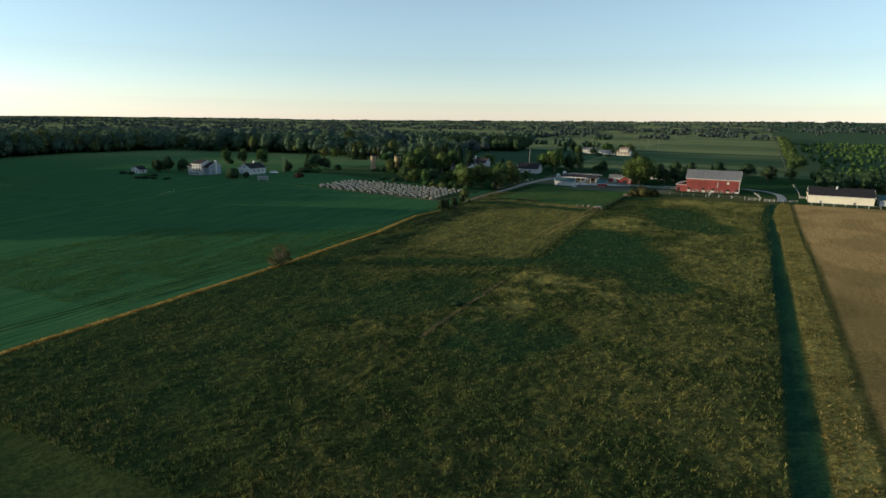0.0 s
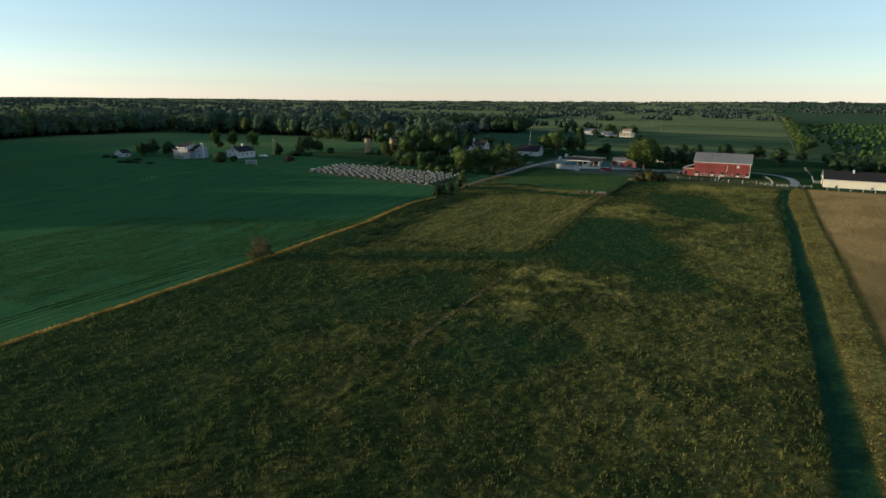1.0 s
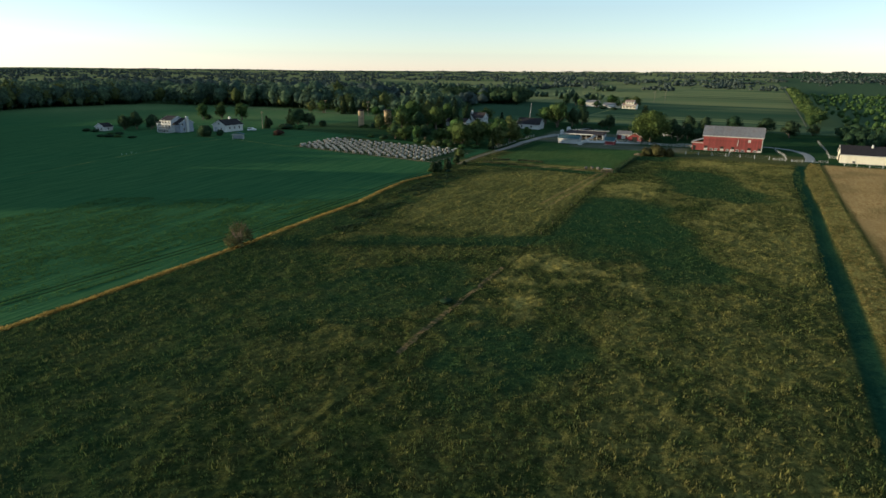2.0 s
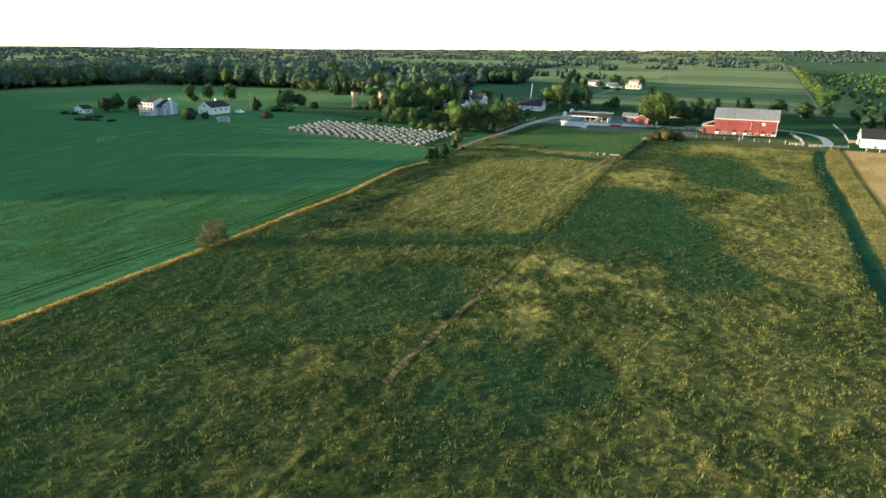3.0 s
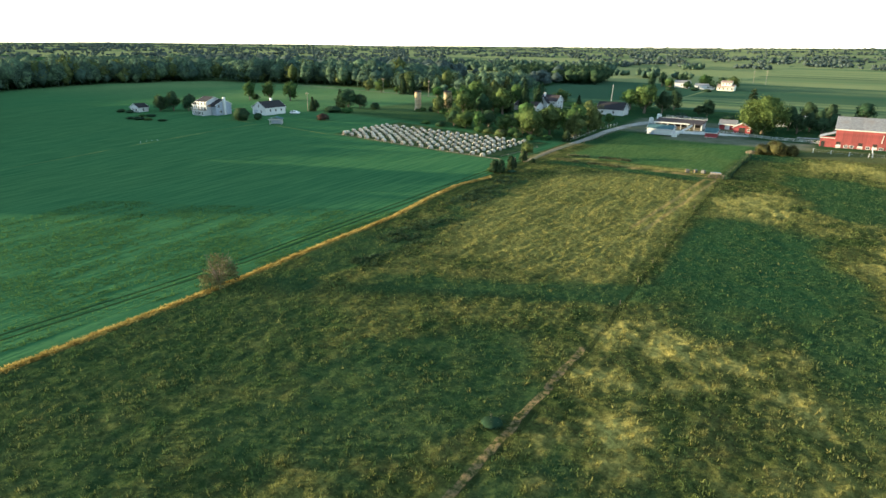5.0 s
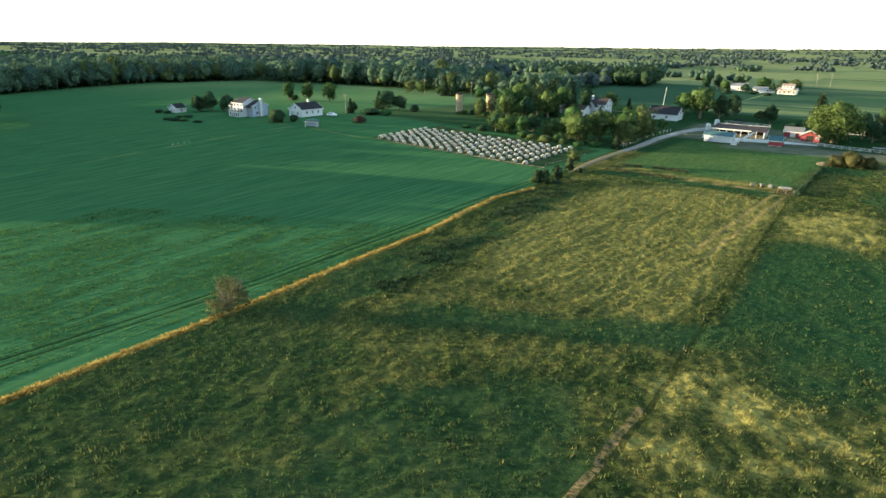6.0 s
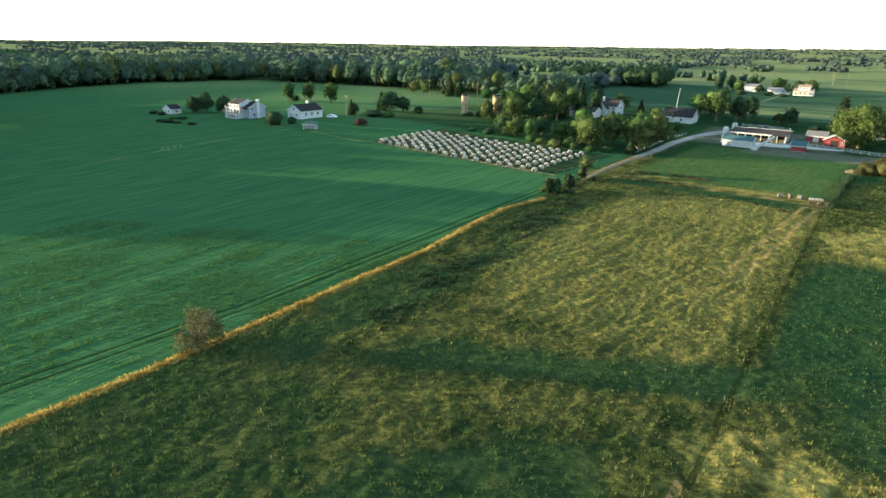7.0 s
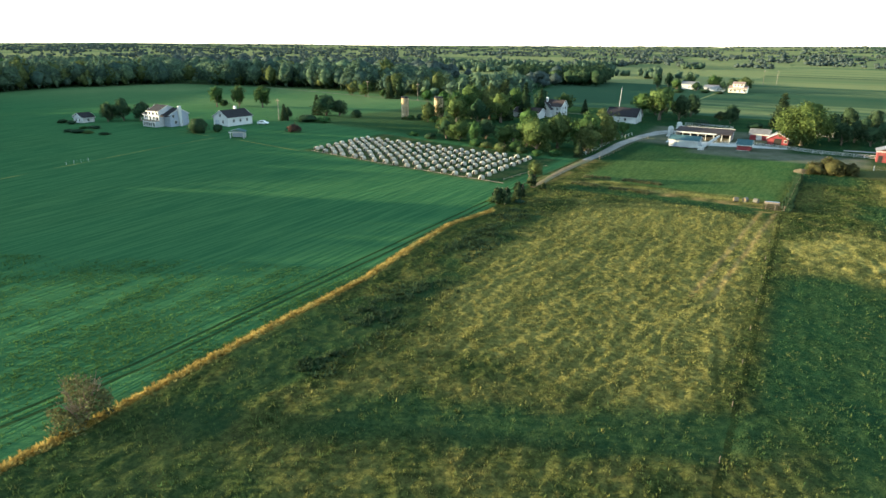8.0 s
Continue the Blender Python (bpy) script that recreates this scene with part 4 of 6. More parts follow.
# ---- the houses on the knoll ----
def walkout_house():
    h = thing("farmhouse", at_ground(-272.4, 237.0) @ Matrix.Scale(0.9, 4), "large two-storey white house with dark roofs and a walk-out basement", "house")
    gabled(h, -3.2, 4.4, 0, 9.5, 6.5, 8.5, "x", M_SHADED_WHITE, M_SHINGLE, 0.45, -1.0, 0.2, M_PAINT)
    gabled(h, -7.8, -3.2, 1.0, 9.0, 4.7, 6.4, "x", M_SHADED_WHITE, M_SHINGLE, 0.35, -1.0, 0.2, M_PAINT)
    # the blue-grey of the east wing paints its shade on the wall
    gabled(h, 4.4, 8.6, 2.5, 11.5, 5.2, 7.4, "x", M_GREYBLUE, M_SHINGLE, 0.35, -1.0, 0.2, M_PAINT)
    part("basement_bay", boxed(-4.6, 4.4, -1.8, 0.0, -1.0, 2.4), M_SHADED_WHITE, h, "white walk-out basement bay")
    part("deck", boxed(-4.8, 4.6, -2.2, 0.0, 2.4, 2.6), M_WOOD, h, "wooden deck over the basement bay")
    deck_rail = part("deck_rail", boxed(-4.8, 4.6, -2.2, -2.12, 3.4, 3.5), M_PAINT, h)
    for k in range(9):
        part("baluster", boxed(-4.8 + k * 1.17, -4.72 + k * 1.17, -2.2, -2.12, 2.6, 3.4), M_PAINT, deck_rail)
    for px in (-3.4, -1.8, -0.2, 1.4, 3.2):
        window(h, px, 1.0, 1.0, 1.5, -1.8, "s")
    for px in (-1.8, 0.8, 3.2):
        window(h, px, 5.5, 1.1, 1.2, 0.0, "s")
        window(h, px, 3.3, 1.2, 1.4, 0.0, "s")
    for px in (-6.4, -4.6):
        window(h, px, 3.6, 0.9, 1.3, 1.0, "s")
    window(h, -6.0, 1.0, 0.9, 1.2, 1.0, "s")
    for py in (4.0, 7.0):
        window(h, py, 4.4, 1.0, 1.2, 8.6, "e")
        window(h, py + 1.0, 1.8, 1.0, 1.4, 8.6, "e")
    part("chimney", boxed(8.6, 9.6, 6.4, 7.6, -1.0, 8.6), M_WHITE, h, "tall white chimney")
    part("porch_roof", prism([(5.6, 4.4), (7.2, 5.6), (8.8, 4.4)], -0.6, 2.4), M_SHINGLE, h)


def plain_house(name, x, y, w, d, eave, ridge, along, wall, roof, label, south=(), east=(), turn=0.0, chimney=None, size=1.0):
    h = thing(name, at_ground(x, y, turn) @ Matrix.Scale(size, 4), label, "house")
    gabled(h, -w / 2, w / 2, 0, d, eave, ridge, along, wall, roof, 0.4, -1.2, 0.2, M_PAINT)
    for px, pz in south:
        window(h, px, pz, 0.95, 1.2, 0.0, "s")
    for py, pz in east:
        window(h, py, pz, 0.95, 1.2, w / 2, "e")
    if chimney:
        part("chimney", boxed(chimney[0] - 0.45, chimney[0] + 0.45, chimney[1] - 0.45, chimney[1] + 0.45, eave, ridge + 1.4), M_WHITE, h)
    return h


walkout_house()
gable_house = plain_house("gable_house", -252.8, 253.0, 9.2, 12.8, 3.5, 6.0, "y", M_WHITE, M_SHINGLE, "white gabled house with a dark roof", [(-1.8, 1.6), (1.6, 1.6), (0, 4.2)], [(3.0, 2.0), (6.5, 2.0), (10.0, 2.0)], chimney=(-1.2, 9.0), size=0.93)
part("garage_door", boxed(-3.4, -0.9, -0.06, 0.0, -0.2, 2.2), M_GREYBLUE, gable_house)
plain_house("cottage", -311.6, 229.0, 7.6, 5.8, 2.6, 4.4, "y", M_WHITE, M_SHINGLE, "small white cottage with a dark roof", [(-1.5, 1.4), (1.5, 1.4)], [(2.8, 1.4)], size=0.86)

# farmhouse behind the trees, with a low wing
white_house = plain_house("white_house", -166.6, 378.0, 9.6, 8.5, 4.7, 7.4, "x", M_WHITE, M_BROWN_ROOF, "two-storey white farmhouse with a faded brown roof", [(-3.4, 1.6), (3.0, 1.6), (3.0, 3.8)], [(2.6, 1.6), (6.0, 1.6), (2.6, 3.9), (6.0, 3.9)], chimney=(-3.6, 3.0))
gabled(white_house, -4.4, 0.8, -3.4, 0.2, 3.6, 6.4, "y", M_WHITE, M_SHINGLE, 0.35, -1.0, 0.18, M_PAINT)
window(white_house, -1.8, 3.6, 1.0, 1.2, -3.4, "s")
plain_house("low_barn", -174.0, 365.0, 13.0, 8.0, 2.6, 4.4, "x", M_WHITE, M_BROWN_ROOF, "low white outbuilding with a brown roof", [(-3.0, 1.2), (2.0, 1.2)])
plain_house("machine_shed", -133.0, 380.0, 14.0, 9.0, 2.8, 6.0, "x", M_WHITE, M_SHINGLE, "white machine shed with a dark roof behind trees", [(-4.0, 1.4), (2.0, 1.4)], [(4.5, 3.6)])
plain_house("ranch_house", -51.0, 383.0, 11.0, 8.0, 2.8, 4.8, "x", M_WHITE, M_SHINGLE, "low white house in the shade of trees", [(-3.4, 1.3), (-0.5, 1.3), (3.0, 1.3)], [(4.0, 1.3)])
far_house = plain_house("cream_farmhouse", -113.2, 592.0, 12.0, 9.0, 3.0, 4.4, "x", M_CREAM, M_PINK_ROOF, "cream farmhouse with a faded roof and a raised upper storey", [(-4.4, 1.4), (-1.5, 1.4), (1.5, 1.4), (4.4, 1.4)])
gabled(far_house, -3.6, 3.6, 1.6, 7.4, 6.0, 7.2, "x", M_CREAM, M_PINK_ROOF, 0.5, 3.0, 0.18, M_PAINT)
for px in (-2.2, 0.0, 2.2):
    window(far_house, px, 5.0, 0.95, 1.1, 1.6, "s")
part("porch_roof", boxed(-6.3, 6.3, -2.0, 0.0, 2.3, 2.5), M_PINK_ROOF, far_house)
for px in (-6.0, -2.0, 2.0, 6.0):
    part("porch_post", boxed(px - 0.1, px + 0.1, -1.9, -1.7, -0.6, 2.3), M_PAINT, far_house)
plain_house("white_outbuilding", -130.0, 597.0, 14.0, 7.0, 2.6, 4.0, "x", M_WHITE, M_TIN, "long white outbuilding beside the cream farmhouse", [(-4, 1.6), (3, 1.6)])
plain_house("white_outbuilding", -149.0, 604.0, 11.0, 8.0, 3.6, 5.4, "x", M_WHITE, M_TIN, "white shed with a pale metal roof", [(0, 1.8)])


# ---- the farmyard ----
def open_front_barn():
    b = thing("loafing_barn", at_ground(-93.0, 354.0), "long open-fronted cattle barn with a low brown roof", "barn")
    x0, x1, d = -10.0, 10.6, 9.0
    # near-black back wall: the shade inside is put into its colour
    part("wall", boxed(x0, x1, d - 0.25, d, -1.0, 3.6), M_DARK, b)
    part("wall", boxed(x0, x0 + 0.25, 1.0, d - 0.25, -1.0, 2.95), M_WHITE, b)
    part("wall", boxed(x1 - 0.25, x1, 1.0, d - 0.25, -1.0, 2.95), M_WHITE, b)
    slope = prism([(0, 2.6), (9.4, 3.75), (9.4, 3.95), (0, 2.8)], -x1 - 0.4, -x0 + 0.4)
    slope.transform(Matrix.Rotation(radians(90), 4, "Z"))
    part("roof_slope", slope, M_BROWN_ROOF, b)
    part("fascia", boxed(x0 - 0.4, x1 - 5.0, -0.12, 0.0, 2.45, 2.92), M_PAINT, b, "pale eaves board over the open front")
    part("ridge_board", boxed(x0 - 0.4, x1 + 0.4, 9.4, 9.55, 3.6, 4.1), M_PAINT, b, "white board along the roof's back edge")
    for k in range(8):
        part("post", boxed(x0 + k * 2.9, x0 + k * 2.9 + 0.25, 0.1, 0.35, -1.0, 2.6), M_PAINT, b)
    for k in range(3):
        part("feed_rail", boxed(x0, x1, 0.14, 0.24, 0.2 + 0.45 * k, 0.3 + 0.45 * k), M_WOOD, b)
    # the floor is dark too, standing in for the shade indoors
    part("straw_bed", boxed(x0 + 0.3, x1 - 0.3, 0.5, d - 0.3, -0.5, 0.12), M_EARTH, b, "trodden earth and straw on the barn floor")
    return b


open_front_barn()


def feed_shed():
    s = thing("calf_shed", at_ground(-95.4, 334.5), "white shed with a dark blue-green roof on the pasture edge", "shed")
    gabled(s, -5.2, 5.2, 0, 5.5, 2.8, 4.0, "x", M_WHITE, M_TEAL_ROOF, 0.4, -1.0, 0.16, M_PAINT, sheets=3)
    part("skirting", boxed(-5.25, 5.25, -0.05, 0.0, -0.9, 0.25), M_BROWN_ROOF, s, "dark brown foot of the wall")
    part("door", boxed(-3.6, -2.4, -0.06, 0.0, 0.2, 2.1), M_GREYBLUE, s)
    c = thing("feed_conveyor", at_ground(-88.4, 336.0), "pale inclined feed conveyor on legs", "conveyor")
    part("beam", tube(bmesh.new(), (-0.6, -2.6, 0.5), (2.4, 15.5, 3.0), 0.55, 0.45, 6), M_CONCRETE, c)
    for k in (0.25, 0.55, 0.85):
        part("leg", tube(bmesh.new(), (-0.6 + 3.0 * k, -2.6 + 18.1 * k, -0.6), (-0.6 + 3.0 * k, -2.6 + 18.1 * k, 0.5 + 2.5 * k), 0.09, 0.09, 6), M_STEEL, c)
    part("hopper", boxed(-1.5, 0.5, -3.6, -1.8, -0.4, 1.2, bevel=0.1), M_CONCRETE, c)


feed_shed()


def feed_bin(x, y, high):
    b = thing("feed_bin", at_ground(x, y), "white round feed bin with a domed top", "feed bin", "feed bins beside the cattle barn")
    bm = bmesh.new()
    bmesh.ops.create_cone(bm, cap_ends=True, segments=20, radius1=1.05, radius2=1.05, depth=high, matrix=Matrix.Translation((0, 0, high / 2 + 0.6)))
    part("shell", bm, M_PAINT, b, smooth_faces=False)
    bm = bmesh.new()
    bmesh.ops.create_uvsphere(bm, u_segments=20, v_segments=10, radius=1.07, matrix=Matrix.Translation((0, 0, high + 0.6)) @ Matrix.Diagonal((1, 1, 0.7, 1)))
    part("dome", bm, M_PAINT, b, smooth_faces=True)
    for k in range(3):
        bm = bmesh.new()
        bmesh.ops.create_cone(bm, cap_ends=False, segments=20, radius1=1.08, radius2=1.08, depth=0.08, matrix=Matrix.Translation((0, 0, 1.2 + k * high / 3)))
        part("hoop", bm, M_STEEL, b)
    part("base", boxed(-1.2, 1.2, -1.2, 1.2, -0.8, 0.6), M_CONCRETE, b)


feed_bin(-105.4, 357.2, 2.8)
feed_bin(-103.8, 364.6, 3.6)

red_shed = plain_house("red_shed", -73.4, 363.5, 6.6, 5.2, 2.4, 3.8, "x", M_DARKRED, M_TIN, "dark red shed with a pale metal roof")
part("door", boxed(-1.0, 1.0, -0.06, 0.0, -0.4, 2.1), M_PAINT, red_shed)
gable_shed = plain_house("red_shed", -66.2, 355.5, 6.8, 6.8, 2.4, 4.3, "y", M_DARKRED, M_TIN, "dark red gabled shed with white-edged metal roof")
# open doorway drawn as a slab in the colour of its shade
part("door", boxed(-1.3, 1.3, -0.06, 0.0, -0.4, 2.3), M_DARK, gable_shed, "dark slab painting the shade in an open doorway")
window(gable_shed, 2.6, 1.4, 0.8, 0.8, 0.0, "s")
teal_shed = plain_house("small_shed", -75.4, 338.0, 4.6, 4.4, 2.2, 3.5, "x", M_DARKRED, M_TEAL_ROOF, "small red shed with a blue-green roof")
part("skirting", boxed(-2.35, 2.35, -0.05, 0.0, -0.8, 0.1), M_PAINT, teal_shed, "pale foot of the wall")


# ---- silos ----
def stave_silo(x, y, high, radius, label, ivy=False):
    s = thing("silo", at_ground(x, y), label, "silo")
    rings = int(high / 0.75)
    for k in range(rings):
        bm = bmesh.new()
        bmesh.ops.create_cone(bm, cap_ends=True, segments=24, radius1=radius, radius2=radius, depth=0.73, matrix=Matrix.Translation((0, 0, 0.75 * k + 0.36 - 0.6)))
        part("stave_ring", bm, M_SILO, s)
    for k in range(rings // 2):
        bm = bmesh.new()
        bmesh.ops.create_cone(bm, cap_ends=False, segments=24, radius1=radius + 0.03, radius2=radius + 0.03, depth=0.07, matrix=Matrix.Translation((0, 0, 1.5 * k + 0.15)))
        part("hoop", bm, M_WOOD, s)
    bm = bmesh.new()
    bmesh.ops.create_cone(bm, cap_ends=True, segments=24, radius1=radius + 0.05, radius2=radius + 0.05, depth=0.6, matrix=Matrix.Translation((0, 0, rings * 0.75 - 0.3)))
    part("rim", bm, M_SHINGLE, s, "dark open rim")
    part("chute", boxed(radius - 0.1, radius + 0.4, -0.35, 0.35, -0.6, rings * 0.75 - 0.6), M_SILO, s, "ladder chute up the side")
    if ivy:
        rng = np.random.RandomState(5)
        a, z = rng.uniform(0, 6.28, 150), rng.uniform(0, 1, 150) ** 1.2 * high * 0.92
        centres = np.stack([np.cos(a) * radius * 1.05, np.sin(a) * radius * 1.05, z], -1)
        keep = (np.cos(a + 2.6) < 0.55) | (z < high * 0.5)
        part("ivy", mesh_of("ivy", *joined([leaf_quads(rng, centres[keep], np.full(keep.sum(), 0.75), 18, 0.5)])), M_LEAF_OLIVE, s, "ivy climbing the wall")
    return s


stave_silo(-214.4, 323.0, 10.2, 1.55, "tan concrete stave silo with a dark rim")
stave_silo(-199.6, 328.0, 10.6, 1.9, "old silo overgrown with ivy", ivy=True)


# ---- calf hutches in rows ----
def calf_hutch():
    h = thing("calf_hutch", at_ground(-191.5, 242.0), "white domed plastic calf hutch with an arched doorway", "calf hutch", "calf hutches in rows on straw")
    bm = bmesh.new()
    bmesh.ops.create_uvsphere(bm, u_segments=16, v_segments=10, radius=0.92)
    for vert in bm.verts:
        vert.co.z = max(vert.co.z, -0.35)
        k = 1 + 0.06 * max(0, -vert.co.z)
        vert.co = Vector((vert.co.x * k, vert.co.y * k, min(vert.co.z, 0.75 + 0.1 * vert.co.z) * 1.0 + 0.36))
    part("shell", bm, M_HUTCH, h, smooth_faces=True)
    arch = [(-0.36, 0.0), (0.36, 0.0), (0.36, 0.7), (0.22, 0.98), (0, 1.06), (-0.22, 0.98), (-0.36, 0.7)]
    # the hutch's inner shade is a near-black block set in the arch
    part("doorway", prism([(a * 0.85, b * 0.85) for a, b in arch], -1.0, -0.6), M_DARK, h, "dark arched block painting the shade in the doorway")
    hood = bmesh.new()
    for k in range(len(arch)):
        a, b = arch[k], arch[(k + 1) % len(arch)]
        if k:
            tube(hood, (a[0] * 0.95, -0.98, a[1] * 0.9), (b[0] * 0.95, -0.98, b[1] * 0.9), 0.05, 0.05, 5)
    part("door_rim", hood, M_HUTCH, h)
    part("vent_cap", tube(bmesh.new(), (0, 0, 1.12), (0, 0, 1.24), 0.15, 0.12, 8), M_HUTCH, h)
    return h


hutch = calf_hutch()
rng_h = random.Random(4)
for col in range(16):
    rows_here = 9
    for row in range(rows_here):
        if col == 0 and row == 0:
            continue
        hx = -191.5 + col * 4.15 + rng_h.uniform(-0.3, 0.3) - (0.12 * row if col > 12 else 0)
        hy = 241.0 + row * (3.45 + 0.05 * col) + rng_h.uniform(-0.3, 0.3)
        copy_thing(hutch, at_ground(hx, hy, rng_h.uniform(-18, 8)) @ Matrix.Scale(rng_h.uniform(0.9, 1.0), 4))
kerb = thing("bed_edging", at_ground(-158, 240.2), "weathered board edging along the hutch yard", "edging", kind="structure")
for k in range(18):
    xa = -193.0 + k * 3.95
    part("edging_slab", boxed(xa + 158 + 0.03, xa + 158 + 3.9, -0.16, 0.16, gz(xa + 2, 240.2) - gz(-158, 240.2) - 0.2, gz(xa + 2, 240.2) - gz(-158, 240.2) + 0.06), M_WOOD, kerb)


# ---- lanes ----
def lane(name, path, width, material, label, lift=0.07):
    """A strip laid over the ground along a path of x, y marks."""
    marks = np.array(path, float)
    length = np.r_[0, np.cumsum(np.hypot(*np.diff(marks, axis=0).T))]
    s = np.arange(0, length[-1], 1.2)
    px, py = np.interp(s, length, marks[:, 0]), np.interp(s, length, marks[:, 1])
    kernel = np.ones(9) / 9
    if len(s) > 20:
        px[4:-4], py[4:-4] = np.convolve(px, kernel, "valid"), np.convolve(py, kernel, "valid")
    tx, ty = np.gradient(px), np.gradient(py)
    k = np.hypot(tx, ty)
    nx, ny = -ty / k, tx / k
    wide = np.interp(s, length, np.broadcast_to(width, len(marks)))
    cols = []
    for f in (-0.5, -0.25, 0.0, 0.25, 0.5):
        w = wide * f * (1 + 0.18 * (vnoise(px, py, 4, 2) - 0.5))
        x, y = px + nx * w, py + ny * w
        cols.append(np.stack([x, y, ground(x, y) + lift + 0.04 * (0.5 - abs(f)) - (0.12 if abs(f) == 0.5 else 0)], -1))
    points = np.stack(cols, 1).reshape(-1, 3)
    index = np.arange(len(s) * 5).reshape(len(s), 5)
    quads = np.stack([index[:-1, :-1], index[:-1, 1:], index[1:, 1:], index[1:, :-1]], -1).reshape(-1, 4)
    mesh = mesh_of(name, points, quads)
    mesh.materials.append(material)
    return tagged(new(name, mesh), label, "lane", kind="structure")


lane("farm_lane", [(-115.5, 286), (-115.8, 305), (-117.2, 329), (-114.8, 352), (-109, 368), (-97, 373)], [3.0, 3.8, 4.4, 5, 8, 9], M_GRAVEL, "pale gravel lane up to the farmyard")
lane("farm_track", [(-113.0, 240), (-114.2, 252), (-115.2, 270), (-115.4, 288)], [2.2, 2.6, 3.2, 3.2], M_DIRT, "dry dirt track worn into the grass")
lane("barn_lane", [(-45, 352), (-30, 352), (-8, 356), (4, 351), (10.5, 338), (11.6, 322), (10.0, 311)], [3.0, 3.0, 3.0, 3.2, 4, 4.6, 3.6], M_GRAVEL, "curving grey gravel lane beside the red barn")
lane("yard_apron", [(-104, 346), (-90, 347), (-78, 349), (-62, 348)], [6, 9, 8, 3], M_CONCRETE, "grey concrete yard before the cattle barn", 0.1)
lane("field_lane", [(18, 480), (19, 560), (20, 700), (24, 1000), (27, 1300)], [1.2, 1.2, 1.4, 2.0, 2.4], M_ROAD, "pale field lane along a hedge")
lane("county_road", [(-420, 424), (-330, 410), (-240, 398), (-190, 393), (-130, 398)], [2.6, 2.6, 2.6, 2.6, 2.6], M_ROAD, "pale county road behind the farm")


# ---- fences ----
def fence(name, path, spacing, high, rails, material, label, thick=0.14, rail_h=0.14):
    marks = np.array(path, float)
    length = np.r_[0, np.cumsum(np.hypot(*np.diff(marks, axis=0).T))]
    s = np.linspace(0, length[-1], max(2, int(round(length[-1] / spacing)) + 1))
    px, py = np.interp(s, length, marks[:, 0]), np.interp(s, length, marks[:, 1])
    x0, y0 = px[0], py[0]
    z0 = gz(x0, y0)
    f = thing(name, pose(x0, y0, z0), label, "fence")
    post = None
    for x, y in zip(px, py):
        if post is None:
            post = part("post", boxed(-thick / 2, thick / 2, -thick / 2, thick / 2, -0.5, high, bevel=0.02), material, f).data
        else:
            part("post", post, None, f).location = (x - x0, y - y0, gz(x, y) - z0)
    for k in range(len(px) - 1):
        a = Vector((px[k] - x0, py[k] - y0, gz(px[k], py[k]) - z0))
        b = Vector((px[k + 1] - x0, py[k + 1] - y0, gz(px[k + 1], py[k + 1]) - z0))
        for r in range(rails):
            h = high * (r + 0.8) / (rails + 0.1)
            part("rail", tube(bmesh.new(), a + Vector((0, 0, h)), b + Vector((0, 0, h)), rail_h / 2, rail_h / 2, 4), material, f)
    return f


fence("white_fence", [(-74, 350), (-62, 346), (-52, 341), (-36, 338)], 3.0, 1.3, 3, M_PAINT, "white rail fence in front of the farmyard", rail_h=0.12)
fence("white_fence", [(-84, 347), (-77, 346.5)], 2.6, 1.3, 3, M_PAINT, "short white rail fence by the sheds", rail_h=0.12)
fence("white_fence", [(-106, 388), (-96, 388), (-86, 386)], 3.0, 1.3, 3, M_PAINT, "white rail fence behind the cattle barn", rail_h=0.12)
fence("yard_fence", [(-37, 316), (-27, 314), (-16, 313), (-4, 312)], 5.5, 1.5, 2, M_PAINT, "white-posted paddock fence below the red barn", 0.2, 0.025)
fence("yard_fence", [(-19.5, 330), (-19.5, 314)], 4.0, 1.6, 2, M_PAINT, "pale fence across the barn paddock", 0.18, 0.05)
fence("lane_gate", [(-2.5, 311.5), (2.0, 311)], 2.2, 1.05, 3, M_PAINT, "white field gate beside the lane", 0.16, 0.08)
fence("lane_gate", [(4.0, 309.5), (8.0, 310)], 2.0, 1.05, 4, M_PAINT, "white field gate at the end of the mown track", 0.18, 0.09)
fence("lane_gate", [(11.4, 310), (17.0, 312)], 2.8, 1.05, 3, M_PAINT, "white rail gate beside the cream shed", 0.16, 0.08)
fence("lane_fence", [(2.5, 314), (1.5, 326), (-1.5, 340)], 3.0, 1.2, 2, M_PAINT, "white fence curving beside the barn lane", 0.12, 0.07)
fence("lane_fence", [(18.5, 326), (19.0, 350), (18.0, 384)], 4.0, 1.2, 2, M_PAINT, "white paddock fence beyond the lane", 0.1, 0.03)
fence("lane_fence", [(18.5, 326), (24.0, 327)], 2.7, 1.3, 3, M_PAINT, "short white fence by the cream shed")
fence("shed_fence", [(22, 306), (30, 306.3), (38, 306.6), (47, 307)], 4.2, 1.3, 2, M_PAINT, "white-posted fence below the cream shed", 0.18, 0.025)
fence("lane_posts", [(-112.5, 291), (-112.8, 310), (-113.4, 330), (-111.6, 347)], 3.2, 1.3, 2, M_WOOD, "weathered post fence along the gravel lane", 0.14, 0.05)
fence("lane_posts", [(-119.0, 290), (-119.6, 310), (-121.2, 330), (-119, 350)], 3.4, 1.3, 2, M_PAINT, "pale post fence below the trees", 0.13, 0.04)
fence("field_fence", [(-55.2, 252), (-55.0, 270), (-54.5, 296)], 3.0, 1.2, 1, M_BARK, "dark wire fence grown over with weeds", 0.1, 0.015)
fence("field_gate", [(-59.2, 250.0), (-55.4, 250.6)], 1.9, 1.4, 3, M_BARK, "brown wooden field gate", 0.18, 0.1)
